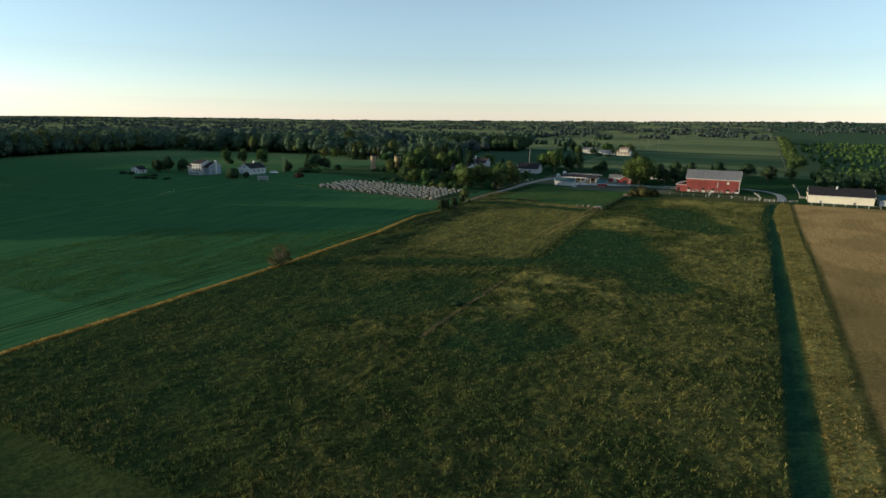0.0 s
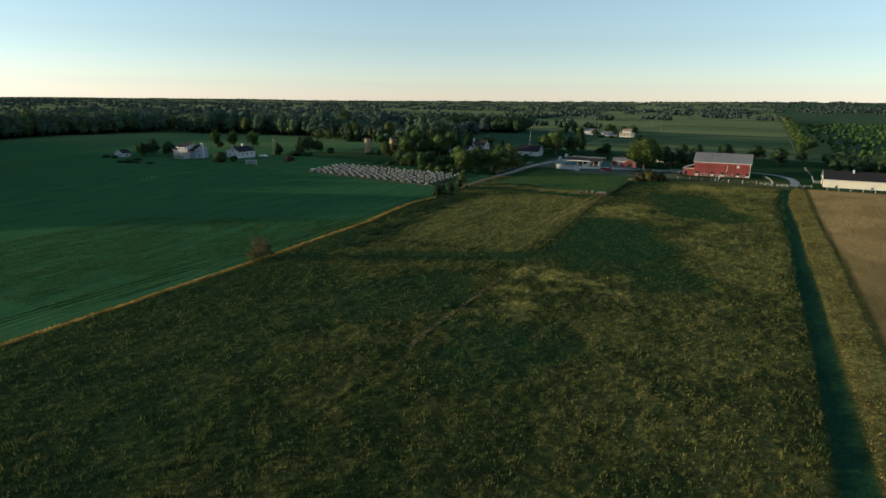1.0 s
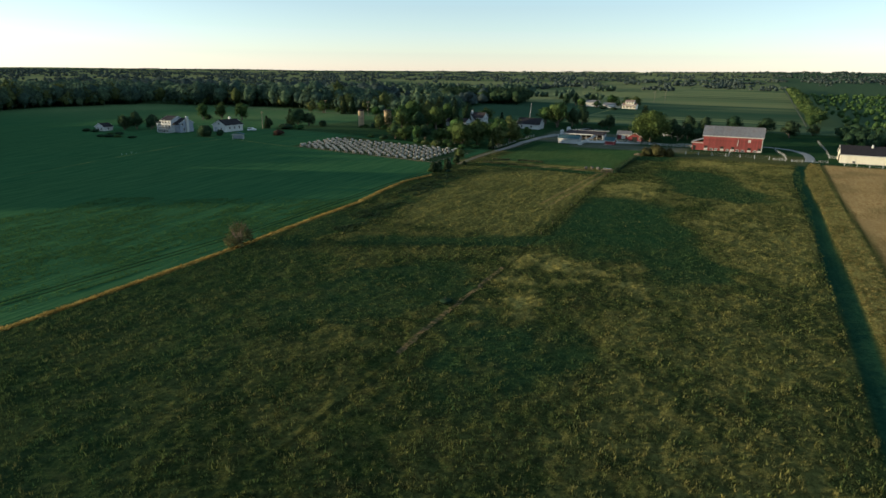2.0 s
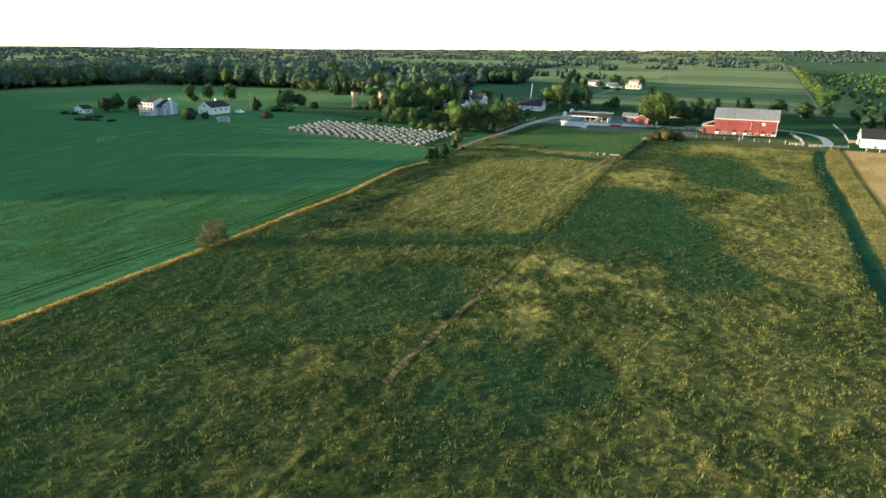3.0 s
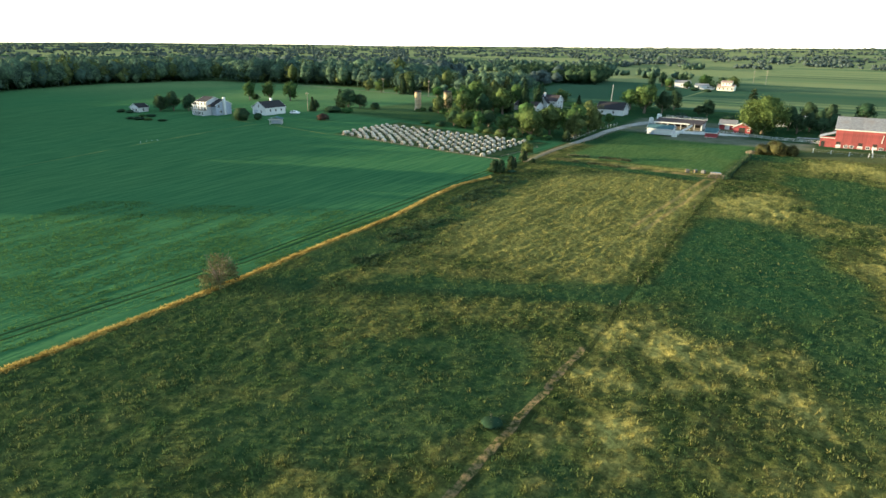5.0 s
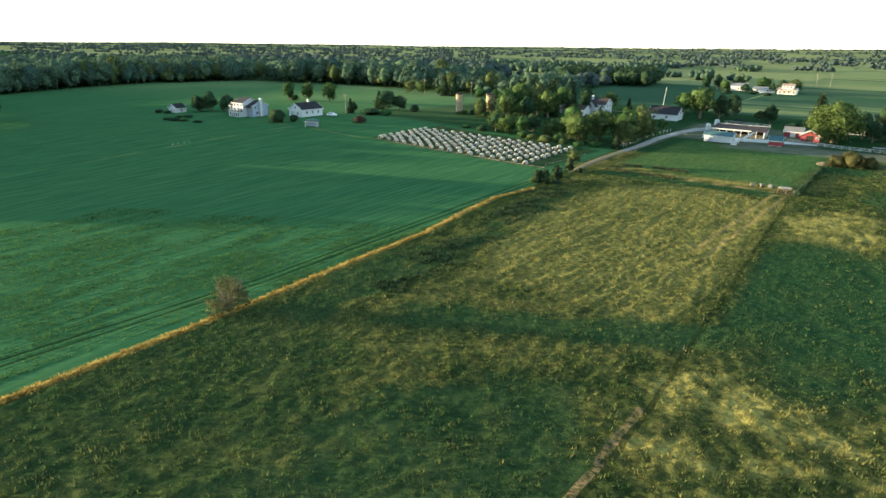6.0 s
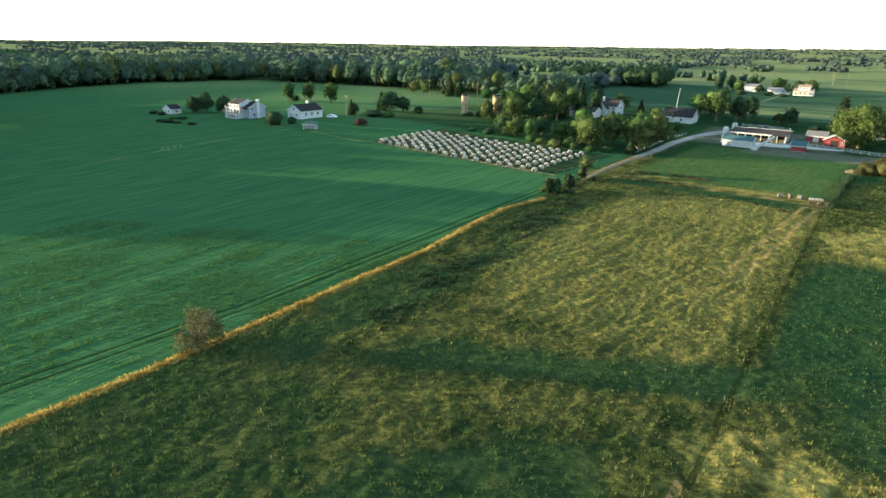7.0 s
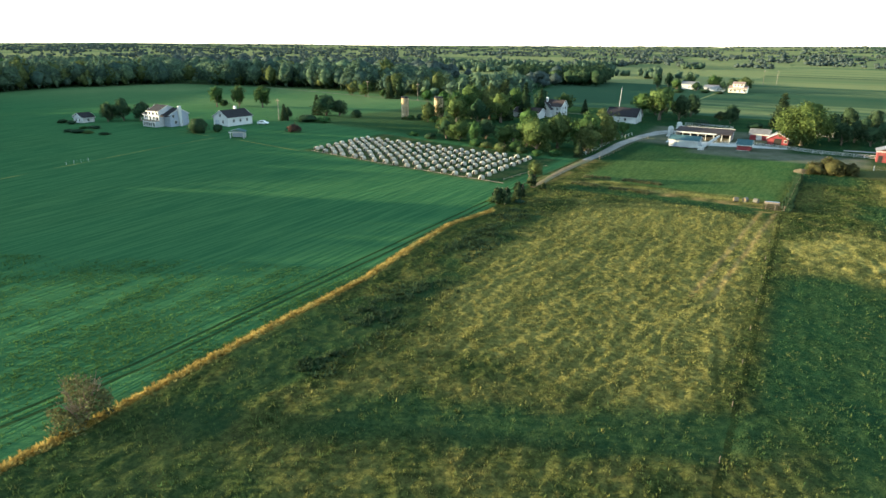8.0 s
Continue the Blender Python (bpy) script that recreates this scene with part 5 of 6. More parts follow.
fence("old_fence", [(-52.6, 150), (-53.8, 180), (-55.4, 215), (-56.6, 245)], 11.0, 0.9, 0, M_BARK, "few thin old fence posts in the meadow", 0.07, 0.015)
fence("hutch_rail", [(-123.4, 243.4), (-121.8, 256), (-121.5, 268)], 4.2, 0.5, 1, M_WOOD, "low weathered rail at the end of the hutch yard", 0.15, 0.1)
fence("white_stakes", [(-234.4, 184), (-233.6, 190)], 2.0, 0.9, 1, M_CONCRETE, "few thin pale stakes standing in the crop", 0.08, 0.015)


def utility_pole(x, y, high, label, arms=True, lean=0.0, material=M_WOOD):
    p = thing("utility_pole", at_ground(x, y) @ pose(0, 0, 0, 0, lean, 0), label, "utility pole")
    part("pole", tube(bmesh.new(), (0, 0, -0.5), (0, 0, high), 0.15, 0.1, 8), material, p)
    if arms:
        part("crossarm", boxed(-1.1, 1.1, -0.08, 0.08, high - 0.9, high - 0.72), M_WOOD, p)
        for k in (-0.9, 0.0, 0.9):
            part("insulator", tube(bmesh.new(), (k, 0, high - 0.72), (k, 0, high - 0.5), 0.06, 0.04, 6), M_PAINT, p)
    return p


utility_pole(-247.2, 278.0, 9.0, "grey utility pole behind the gabled house")
utility_pole(-150.0, 432.0, 11.0, "leaning grey pole on a bare mound", False, 4, M_CONCRETE)
utility_pole(-300.0, 402.0, 10.0, "utility pole on the county road")
utility_pole(-262.0, 402.0, 10.0, "utility pole on the county road")
utility_pole(-108.0, 700.0, 12.0, "distant utility pole in the hay fields")
utility_pole(-98.0, 704.0, 12.0, "distant utility pole in the hay fields")


def mound(name, x, y, rx, ry, high, material, label, seed=1):
    rng = np.random.RandomState(seed)
    p, f = lump(rng, rx, ry, high, 0.0, 0.3, 3)
    ob = new(name, mesh_of(name, p, f))
    ob.data.materials.append(material)
    ob.data.polygons.foreach_set("use_smooth", np.ones(len(ob.data.polygons), bool))
    ob.matrix_basis = at_ground(x, y)
    return tagged(ob, label, "mound")


mound("earth_mound", -149.5, 431.0, 5.0, 4.0, 1.0, M_RUBBLE, "bare tan earth mound round a pole")
mound("rubble_heap", -54.6, 304.0, 2.2, 1.8, 1.1, M_RUBBLE, "heap of dull rubble and brush", 5)


def bale(x, y, turn, label):
    b = thing("round_bale", at_ground(x, y, turn) @ Matrix.Scale(0.75, 4), label, "hay bale", "bales by the ditch")
    bm = tube(bmesh.new(), (-0.75, 0, 0.7), (0.75, 0, 0.7), 0.78, 0.78, 18)
    bmesh.ops.bevel(bm, geom=[e for e in bm.edges if len(e.link_faces) == 2 and e.calc_face_angle(0) > 1.2], offset=0.1, segments=2, affect="EDGES")
    part("wrap", bm, M_BALE, b)
    part("end_cap", tube(bmesh.new(), (-0.8, 0, 0.7), (-0.74, 0, 0.7), 0.6, 0.6, 14), M_STRAW, b)


bale(-66.2, 255.0, 20, "pale wrapped round bale on the ditch bank")
bale(-64.2, 255.9, 65, "pale wrapped round bale on the ditch bank")
bale(-61.9, 256.2, -15, "pale wrapped round bale on the ditch bank")
trough = thing("stock_trough", at_ground(-58.4, 256.2, 8), "long grey cattle trough by the ditch", "trough")
part("basin", boxed(-1.6, 1.6, -0.5, 0.5, -0.1, 0.75, bevel=0.06), M_WOOD, trough)
part("water", boxed(-1.45, 1.45, -0.36, 0.36, 0.7, 0.765), M_GLASS, trough, "still dark water")


def car():
    c = thing("car", at_ground(-243.6, 266.0, 20), "white car parked beside the gabled house", "car")
    bm = prism([(-2.2, 0.35), (2.2, 0.35), (2.25, 0.8), (1.2, 0.95), (0.7, 1.45), (-1.3, 1.48), (-1.9, 0.98), (-2.25, 0.9)], -0.85, 0.85)
    bmesh.ops.bevel(bm, geom=list(bm.edges), offset=0.06, segments=2, affect="EDGES")
    part("body", bm, M_CARPAINT, c)
    for s in (-1, 1):
        part("side_window", prism([(-1.6, 1.0), (1.05, 1.0), (0.62, 1.38), (-1.25, 1.4)], s * 0.86 - 0.02, s * 0.86 + 0.02), M_GLASS, c)
        for px in (-1.35, 1.4):
            wheel = part("wheel", tube(bmesh.new(), (px, s * 0.66, 0.33), (px, s * 0.9, 0.33), 0.33, 0.33, 16), M_TYRE, c)
            part("rim", tube(bmesh.new(), (px, s * 0.9, 0.33), (px, s * 0.92, 0.33), 0.2, 0.2, 12), M_STEEL, wheel)


car()
shelter = thing("field_shelter", at_ground(-226.8, 239.5, 35), "small open shelter with a white frame", "shelter")
for px in (-2.3, 2.3):
    for py in (-1.4, 1.4):
        part("post", boxed(px - 0.12, px + 0.12, py - 0.12, py + 0.12, -0.4, 2.2), M_PAINT, shelter)
part("roof", prism([(-2.8, 2.2), (0, 3.0), (2.8, 2.2), (2.8, 2.36), (0, 3.16), (-2.8, 2.36)], -1.9, 1.9), M_TEAL_ROOF, shelter)
part("fascia", boxed(-2.8, 2.8, -1.98, -1.9, 1.95, 2.25), M_PAINT, shelter)
part("back_wall", boxed(-2.3, 2.3, 1.3, 1.4, -0.4, 2.2), M_GREYBLUE, shelter)


# ---- trees and shrubs round the farm ----
stand(broadleaf(11, 16.5, 22.0, M_LEAF_BRIGHT, 0.06, 300, 34, 0.7, "dome", name="broad_tree"), -58.5, 357.0, "broad spreading tree with yellow-green leaves", "tree", turn=20)
ash = stand(broadleaf(12, 13.0, 13.5, M_LEAF, 0.02, 85, 26, 0.62, name="broadleaf_tree"), -134.6, 290.3, "dense green tree beside the hutch yard", "tree", "trees round the farm")
maple = stand(broadleaf(13, 12.0, 11.0, M_LEAF_OLIVE, 0.02, 80, 26, 0.6, name="broadleaf_tree"), -119.4, 299.0, "olive-leaved tree beside the gravel lane", "tree", "trees round the farm")
lime = stand(broadleaf(14, 14.0, 12.0, M_LEAF, 0.14, 75, 26, 0.62, name="broadleaf_tree"), -186.0, 321.0, "full green tree by the old silo", "tree", "trees round the farm")
elm = stand(broadleaf(15, 9.0, 8.4, M_LEAF, 0.1, 55, 26, 0.5, "broad", name="broadleaf_tree"), -318.6, 303.0, "small round tree behind the houses", "tree", "trees round the farm", 1.3, 1.1)
dusky = stand(broadleaf(16, 10.0, 10.5, M_LEAF_DARK, 0.05, 60, 26, 0.55, name="broadleaf_tree"), 5.9, 404.0, "dark round tree beyond the lane", "tree", "trees round the farm", 1.0, 1.25)
spruce = stand(conifer(17, 16.0, 8.0, M_NEEDLE), -175.0, 366.0, "tall dark spruce beside the farmhouse", "tree", "conifers")
cedar = stand(shrub(18, 4.4, 3.3, M_NEEDLE, "cedar_tree", 60, 34, 0.42), -113.6, 221.0, "dark young cedar on the field boundary", "tree", "cedars on the field boundary")
bush = stand(shrub(19, 4.0, 7.0, M_LEAF), -140.0, 284.5, "rounded green shrub beside trees", "shrub", "shrubs")
dark_bush = stand(shrub(20, 6.6, 9.0, M_LEAF_DARK), -245.2, 237.0, "large dark shrub beside the farmhouse", "shrub", "shrubs")
yellow_bush = stand(shrub(21, 3.2, 6.5, M_LEAF_OLIVE), -144.0, 281.8, "low yellowing shrub at the hutch yard's edge", "shrub", "shrubs")
stand(shrub(22, 3.4, 6.4, M_RED_LEAF), -221.4, 261.0, "low dull red shrub on the lawn", "shrub")
brush = stand(shrub(25, 5.6, 8.5, M_BRUSH, "brush_heap", 60, 50, 0.4), -47.4, 304.0, "broad heap of yellow-brown brush and scrub", "shrub", "shrubs")
stand(shrub(23, 5.6, 6.6, M_BROWN_LEAF, "bare_shrub", 60, 44, 0.3, True), -110.2, 121.0, "thin brown half-bare shrub on the field boundary", "shrub")

rng_t = random.Random(8)
KIND = {"ash": (ash, 13.0, 13.5), "maple": (maple, 12.0, 11.0), "lime": (lime, 14.0, 12.0), "elm": (elm, 9.0, 7.0), "dusky": (dusky, 10.0, 10.5), "spruce": (spruce, 16.0, 8.0), "cedar": (cedar, 4.4, 3.3), "bush": (bush, 4.0, 7.0), "dark_bush": (dark_bush, 6.6, 9.0), "yellow_bush": (yellow_bush, 3.2, 6.5), "brush": (brush, 5.6, 8.5)}
PLANTS = [
    ("ash", -141.5, 297.0, 12.0, 12.0), ("maple", -132.0, 302.0, 13.6, 13.0), ("ash", -122.0, 304.0, 15.5, 14.5), ("maple", -120.5, 317.0, 15.0, 13.0), ("spruce", -119.6, 290.5, 5.6, 4.0),
    ("bush", -122.5, 327.0, 4.5, 7.0), ("bush", -122.5, 336.0, 4.0, 7.0), ("lime", -122.0, 347.0, 6.5, 6.0),
    ("ash", -192.1, 345.0, 17.5, 16.5), ("maple", -185.4, 350.0, 17.0, 15.0), ("spruce", -178.5, 352.0, 18.0, 9.0), ("lime", -176.0, 343.0, 15.0, 13.8), ("dusky", -180.5, 330.0, 12.0, 12.5),
    ("ash", -195.0, 338.0, 14.4, 13.8), ("maple", -202.5, 333.5, 8.0, 7.0), ("ash", -165.4, 289.5, 8.5, 12.0), ("lime", -157.5, 287.0, 9.5, 6.5), ("dusky", -171.5, 290.0, 7.5, 9.0),
    ("ash", -178.0, 300.0, 8.0, 9.5), ("dusky", -160.0, 300.0, 8.0, 10.0), ("ash", -150.0, 296.0, 7.5, 9.0), ("dusky", -150.0, 303.0, 7.0, 8.0), ("dusky", -140.0, 318.0, 9.0, 10.0),
    ("ash", -156.0, 330.0, 10.5, 11.0), ("ash", -143.0, 335.0, 9.0, 9.0), ("dusky", -185.0, 362.0, 12.0, 11.0),
    ("ash", -200.0, 352.0, 11.0, 11.0), ("maple", -205.0, 362.0, 12.0, 12.0), ("lime", -195.0, 370.0, 13.0, 12.0), ("ash", -186.0, 380.0, 14.0, 13.0), ("dusky", -178.0, 392.0, 12.0, 12.0),
    ("spruce", -170.0, 373.0, 13.0, 6.0), ("dusky", -246.3, 306.0, 10.2, 15.6), ("spruce", -251.0, 305.0, 9.0, 6.0), ("dusky", -241.0, 309.0, 8.0, 10.4), ("dark_bush", -236.6, 284.0, 3.6, 11.0), ("bush", -230.0, 287.0, 3.0, 7.0), ("dark_bush", -232.0, 310.0, 4.4, 6.0),
    ("elm", -311.3, 311.0, 11.7, 7.7), ("elm", -297.2, 314.0, 12.0, 9.4), ("dark_bush", -322.0, 310.0, 4.0, 6.0), ("dusky", -299.0, 241.0, 10.2, 9.8), ("ash", -305.7, 239.0, 8.5, 7.8), ("dusky", -294.0, 247.0, 8.3, 8.5), ("dusky", -288.5, 250.0, 6.6, 6.0),
    ("dark_bush", -241.6, 242.5, 3.6, 4.6), ("spruce", -246.0, 280.0, 6.8, 4.2), ("dusky", -246.8, 283.0, 6.0, 5.0), ("dusky", -302.0, 236.0, 8.0, 7.5), ("dusky", -291.0, 243.5, 8.0, 7.5), ("dark_bush", -318.0, 226.0, 2.0, 5.0), ("dark_bush", -310.0, 225.5, 1.8, 4.5),
    ("lime", -120.0, 397.0, 17.5, 17.0), ("lime", -131.0, 408.0, 12.7, 12.7), ("ash", -126.0, 415.0, 13.0, 13.0), ("dusky", -112.0, 402.0, 13.0, 12.0), ("elm", -169.0, 402.0, 9.8, 9.8), ("spruce", -157.0, 398.0, 7.0, 4.6), ("dusky", -110.0, 418.0, 12.0, 11.0),
    ("dusky", -89.5, 402.0, 9.2, 9.6), ("spruce", -69.5, 402.0, 14.5, 10.5), ("dusky", -50.0, 372.0, 11.5, 11.0), ("dusky", -46.0, 364.0, 9.0, 9.0), ("dusky", -44.9, 402.0, 10.8, 10.1), ("dusky", -42.0, 372.0, 9.0, 9.5), ("dusky", -37.0, 366.0, 7.5, 9.0), ("dusky", -33.0, 376.0, 8.5, 9.0), ("dusky", -35.4, 395.0, 10.8, 9.4), ("dusky", -22.2, 425.0, 9.5, 13.0), ("dusky", -5.2, 428.0, 9.0, 13.5),
    ("dusky", 18.1, 424.0, 6.5, 9.5), ("dusky", -62.0, 395.0, 10.0, 10.0), ("dusky", -39.0, 388.0, 8.0, 8.0), ("dusky", -95.0, 408.0, 5.0, 8.0), ("dark_bush", -78.0, 392.0, 3.0, 8.0), ("dark_bush", -100.0, 392.0, 3.0, 9.0),
    ("cedar", -111.9, 221.6, 4.6, 3.0), ("cedar", -111.0, 227.0, 5.0, 3.2), ("cedar", -114.0, 241.0, 3.9, 2.8), ("cedar", -110.2, 240.0, 1.9, 1.6), ("maple", -117.6, 251.5, 5.4, 5.6), ("bush", -115.4, 222.0, 1.4, 3.0), ("dark_bush", -109.5, 224.5, 1.0, 3.4),
    ("yellow_bush", -150.5, 283.0, 2.6, 5.5), ("yellow_bush", -137.5, 283.5, 2.6, 5.0), ("bush", -131.0, 282.6, 2.4, 5.0), ("bush", -126.5, 287.0, 2.2, 5.5), ("bush", -155.0, 283.6, 3.0, 6.0), ("dark_bush", -175.0, 284.8, 2.6, 6.0), ("bush", -183.5, 286.0, 1.8, 5.0),
    ("dark_bush", -288.0, 213.0, 1.3, 5.0), ("dark_bush", -283.0, 213.5, 1.6, 6.0), ("bush", -278.0, 214.5, 1.2, 4.5), ("dark_bush", -270.0, 216.0, 1.1, 5.0), ("dark_bush", -287.0, 222.0, 1.4, 5.5), ("bush", -291.0, 220.0, 1.2, 4.0),
    ("bush", -210.5, 322.0, 2.4, 4.4), ("yellow_bush", -212.5, 320.0, 1.6, 3.4), ("dark_bush", -207.0, 325.0, 3.2, 4.6), ("bush", -198.0, 322.0, 3.4, 5.5), ("bush", -190.0, 316.0, 3.0, 6.0),
    # the dark_bush at -54.2, 112.3 stands in for a dark round spot
    ("brush", -51.5, 303.0, 4.2, 6.5), ("maple", -200.8, 321.5, 9.0, 8.0), ("dark_bush", -54.2, 112.3, 1.1, 3.2), ("yellow_bush", -52.5, 305.0, 3.2, 4.6), ("brush", -43.2, 305.5, 4.0, 6.5), ("bush", -48.6, 307.0, 5.0, 7.5),
    ("dusky", -120.0, 614.0, 10.0, 12.0), ("ash", -133.0, 618.0, 12.0, 15.0), ("maple", -112.0, 612.0, 11.0, 15.0), ("dusky", -152.6, 620.0, 11.3, 14.0), ("dusky", -165.0, 606.0, 13.0, 9.0), ("dusky", -172.0, 600.0, 12.0, 9.0), ("dusky", -141.0, 590.0, 7.0, 9.0), ("ash", -156.0, 594.0, 9.0, 10.0), ("dusky", -124.0, 598.0, 8.0, 7.0), ("dark_bush", -132.0, 575.0, 3.4, 9.0), ("dark_bush", -122.0, 570.0, 2.6, 8.0), ("dark_bush", -148.0, 565.0, 3.6, 10.0),
    ("spruce", -282.8, 402.0, 13.5, 7.0), ("spruce", -276.8, 404.0, 12.5, 7.0), ("elm", -303.4, 404.0, 9.5, 10.0), ("maple", -318.0, 408.0, 9.0, 9.0), ("elm", -290.0, 404.0, 5.5, 4.4), ("ash", -255.0, 402.0, 7.5, 9.0), ("ash", -244.0, 402.0, 7.0, 9.0), ("dusky", -232.0, 402.0, 9.0, 10.0), ("dusky", -218.0, 404.0, 11.0, 12.0),
]
for kind, x, y, tall, wide in PLANTS:
    root, h0, w0 = KIND[kind]
    plant_again(root, x, y, tall=tall / h0, wide=wide / w0, turn=rng_t.uniform(0, 360))


# ---- woods ----
def light_tree(seed, height, width, clumps, leaves, size, level, full=0.33):
    rng = np.random.RandomState(seed)
    centres, radii = crown_clumps(rng, height - 0.05 * width, width * 0.85, height * 0.12, clumps, "broad")
    pieces = [leaf_quads(rng, centres, radii, leaves, size)] if leaves else []
    pieces.append(lump(rng, width * full, width * full, height * 0.36, height * 0.52, 0.6, level))
    bm = tube(bmesh.new(), (0, 0, -1), (0, 0, height * 0.5), 0.3, 0.15, 5)
    bmesh.ops.triangulate(bm, faces=bm.faces)
    bm.verts.index_update()
    pieces.append((np.array([v.co[:] for v in bm.verts]), np.array([[v.index for v in f.verts] for f in bm.faces])))
    bm.free()
    return joined(pieces)


def grove(seed, count, reach, tall, leaves, size):
    """A clump of trees whose crowns run together, with an uneven top."""
    rng = np.random.RandomState(seed)
    pieces, centres, radii = [], [], []
    for _ in range(count):
        h, r = tall * rng.uniform(0.5, 1.0), rng.uniform(0.17, 0.32) * tall
        x, y = rng.uniform(-1, 1) * reach, rng.uniform(-0.6, 0.6) * reach
        p, f = lump(rng, r, r, h * 0.5, h * 0.5, 0.7, 1)
        pieces.append((p + np.array([x, y, 0]), f))
        for _ in range(5):
            a, k = rng.uniform(0, 6.28), rng.uniform(0.2, 0.95)
            centres.append((x + math.cos(a) * r * k, y + math.sin(a) * r * k, h * (0.98 - 0.45 * k * k)))
            radii.append(r * 0.3)
    pieces.append(leaf_quads(rng, centres, radii, leaves, size))
    return joined(pieces)


def strewn(name, kinds, spots, material, label, category, seed=3):
    """Many light plants, joined into one mesh. Spots: x, y, height scale, width scale."""
    rng = np.random.RandomState(seed)
    points, faces, base = [], [], 0
    for x, y, sh, sw in spots:
        p, f = kinds[rng.randint(len(kinds))]
        a = rng.uniform(0, 6.28)
        c, s = math.cos(a) * sw, math.sin(a) * sw
        q = np.empty_like(p)
        q[:, 0], q[:, 1], q[:, 2] = p[:, 0] * c - p[:, 1] * s + x, p[:, 0] * s + p[:, 1] * c + y, p[:, 2] * sh + gz(x, y)
        points.append(q)
        faces.append(f + base)
        base += len(p)
    mesh = mesh_of(name, np.concatenate(points), np.concatenate(faces))
    mesh.materials.append(material)
    return tagged(new(name, mesh), label, category, kind="stuff")


rng_w = np.random.RandomState(21)
near_kinds = [light_tree(30 + n, 16.0, 15.0, 26, 9, 1.15, 1, 0.27) for n in range(5)]
far_kinds = [light_tree(50 + n, 17.0, 14.0, 16, 5, 1.3, 1, 0.3) for n in range(5)]
groves = [grove(60 + n, 7, 15.0, 14.0, 6, 1.35) for n in range(5)]
far_groves = [grove(70 + n, 5, 16.0, 12.0, 3, 1.6) for n in range(5)]
edge_spots, deep_spots = [], []
for _ in range(14000):
    x, y = rng_w.uniform(-800, -190), rng_w.uniform(120, 640)
    in_west = x < -522 - 10 * math.sin(y / 40.0) and y < 420
    in_north = y > wood_edge(x) + 3 and x < -205 - 0.25 * (y - 420)
    if not (in_west or in_north):
        continue
    deep = min(abs(x + 522), 400) if in_west else y - wood_edge(x)
    if -330 < x < -262 and 500 < y < 600:
        continue
    s = rng_w.uniform(0.45, 1.35) * (0.85 if x > -330 else 1.1)
    if deep < 45:
        if len(edge_spots) < 840:
            edge_spots.append((x, y, s * rng_w.uniform(0.7, 1.05), s * rng_w.uniform(0.85, 1.2)))
    elif len(deep_spots) < 1250 and vnoise(x, y, 60, 4) > 0.3:
        deep_spots.append((x, y, s * rng_w.uniform(0.6, 0.85), s * rng_w.uniform(1.3, 1.8)))
split = [rng_w.rand() < 0.16 for _ in edge_spots]
strewn("woodland", near_kinds, [s for s, k in zip(edge_spots, split) if not k], M_WOODS, "mixed green woodland edge beyond the crop fields", "woods")
strewn("woodland", near_kinds, [s for s, k in zip(edge_spots, split) if k], M_LEAF_OLIVE, "yellowing trees along the woodland edge", "woods", 4)
strewn("woodland", far_kinds, [s for s in deep_spots if s[1] > 540], M_HAZED_LEAF, "canopy deep in the wood, with haze put into its leaf colour", "woods", 5)
strewn("woodland", far_kinds, [s for s in deep_spots if s[1] <= 540], M_WOODS, "closed canopy of the wood behind its edge", "woods", 5)

# unseen tall trees south-west of the crop, added to cast its shade, with one gap
SHADE_WAY, SHADE_SIDE = Vector((-sun_way.x, -sun_way.y)).normalized(), Vector((sun_way.y, -sun_way.x)).normalized()
spots = []
for across in np.arange(188.0, 386.0, 2.6):
    for _ in range(2):
        back = (-238 if across < 322 else -295 if across < 354 else -330) + rng_w.uniform(-9, 9)
        tall = np.interp(across, [188, 194, 201, 206, 216, 238, 246, 248, 255, 258, 322, 324, 354, 386], [14, 18, 22, 24, 26, 28, 28, 20, 20, 23, 23, 27, 27, 28]) * rng_w.uniform(0.86, 1.02)
        spot = SHADE_WAY * back + SHADE_SIDE * (across + rng_w.uniform(-1.3, 1.3))
        spots.append((spot.x, spot.y, tall / 17.0, 0.8))
strewn("windbreak", near_kinds, spots, M_WOODS, "unseen tall tree row added to cast shade on the crop and houses", "woods", 12)

# dark plantation and hedgerows among the far fields
spots = []
for _ in range(260):
    x, y = rng_w.uniform(-300, -215), rng_w.uniform(585, 660)
    spots.append((x - 0.25 * (y - 600), y, rng_w.uniform(0.7, 0.9), rng_w.uniform(0.8, 1.1)))
strewn("plantation", far_kinds, spots, M_LEAF_DARK, "dark block of plantation trees", "woods", 5)
spots = []
for y in np.arange(486, 1250, 7.0):
    spots.append((24 + 0.012 * (y - 480) + rng_w.uniform(-4, 4), y, rng_w.uniform(0.35, 0.65), rng_w.uniform(0.6, 0.95)))
strewn("hedgerow", near_kinds, spots, M_LEAF, "tall sunlit hedgerow along a field lane", "hedge", 6)
spots = []
for y in np.arange(440, 1050, 12.0):
    for x in np.arange(44, 470, 9.5):
        if rng_w.rand() < 0.52:
            k = rng_w.uniform(0.2, 0.36)
            spots.append((x + rng_w.uniform(-3, 3), y + rng_w.uniform(-1.5, 1.5), k, k * rng_w.uniform(1.1, 1.7)))
strewn("scrub", far_kinds, spots, M_LEAF, "rows of scrubby orchard trees", "scrub", 7)
spots = []
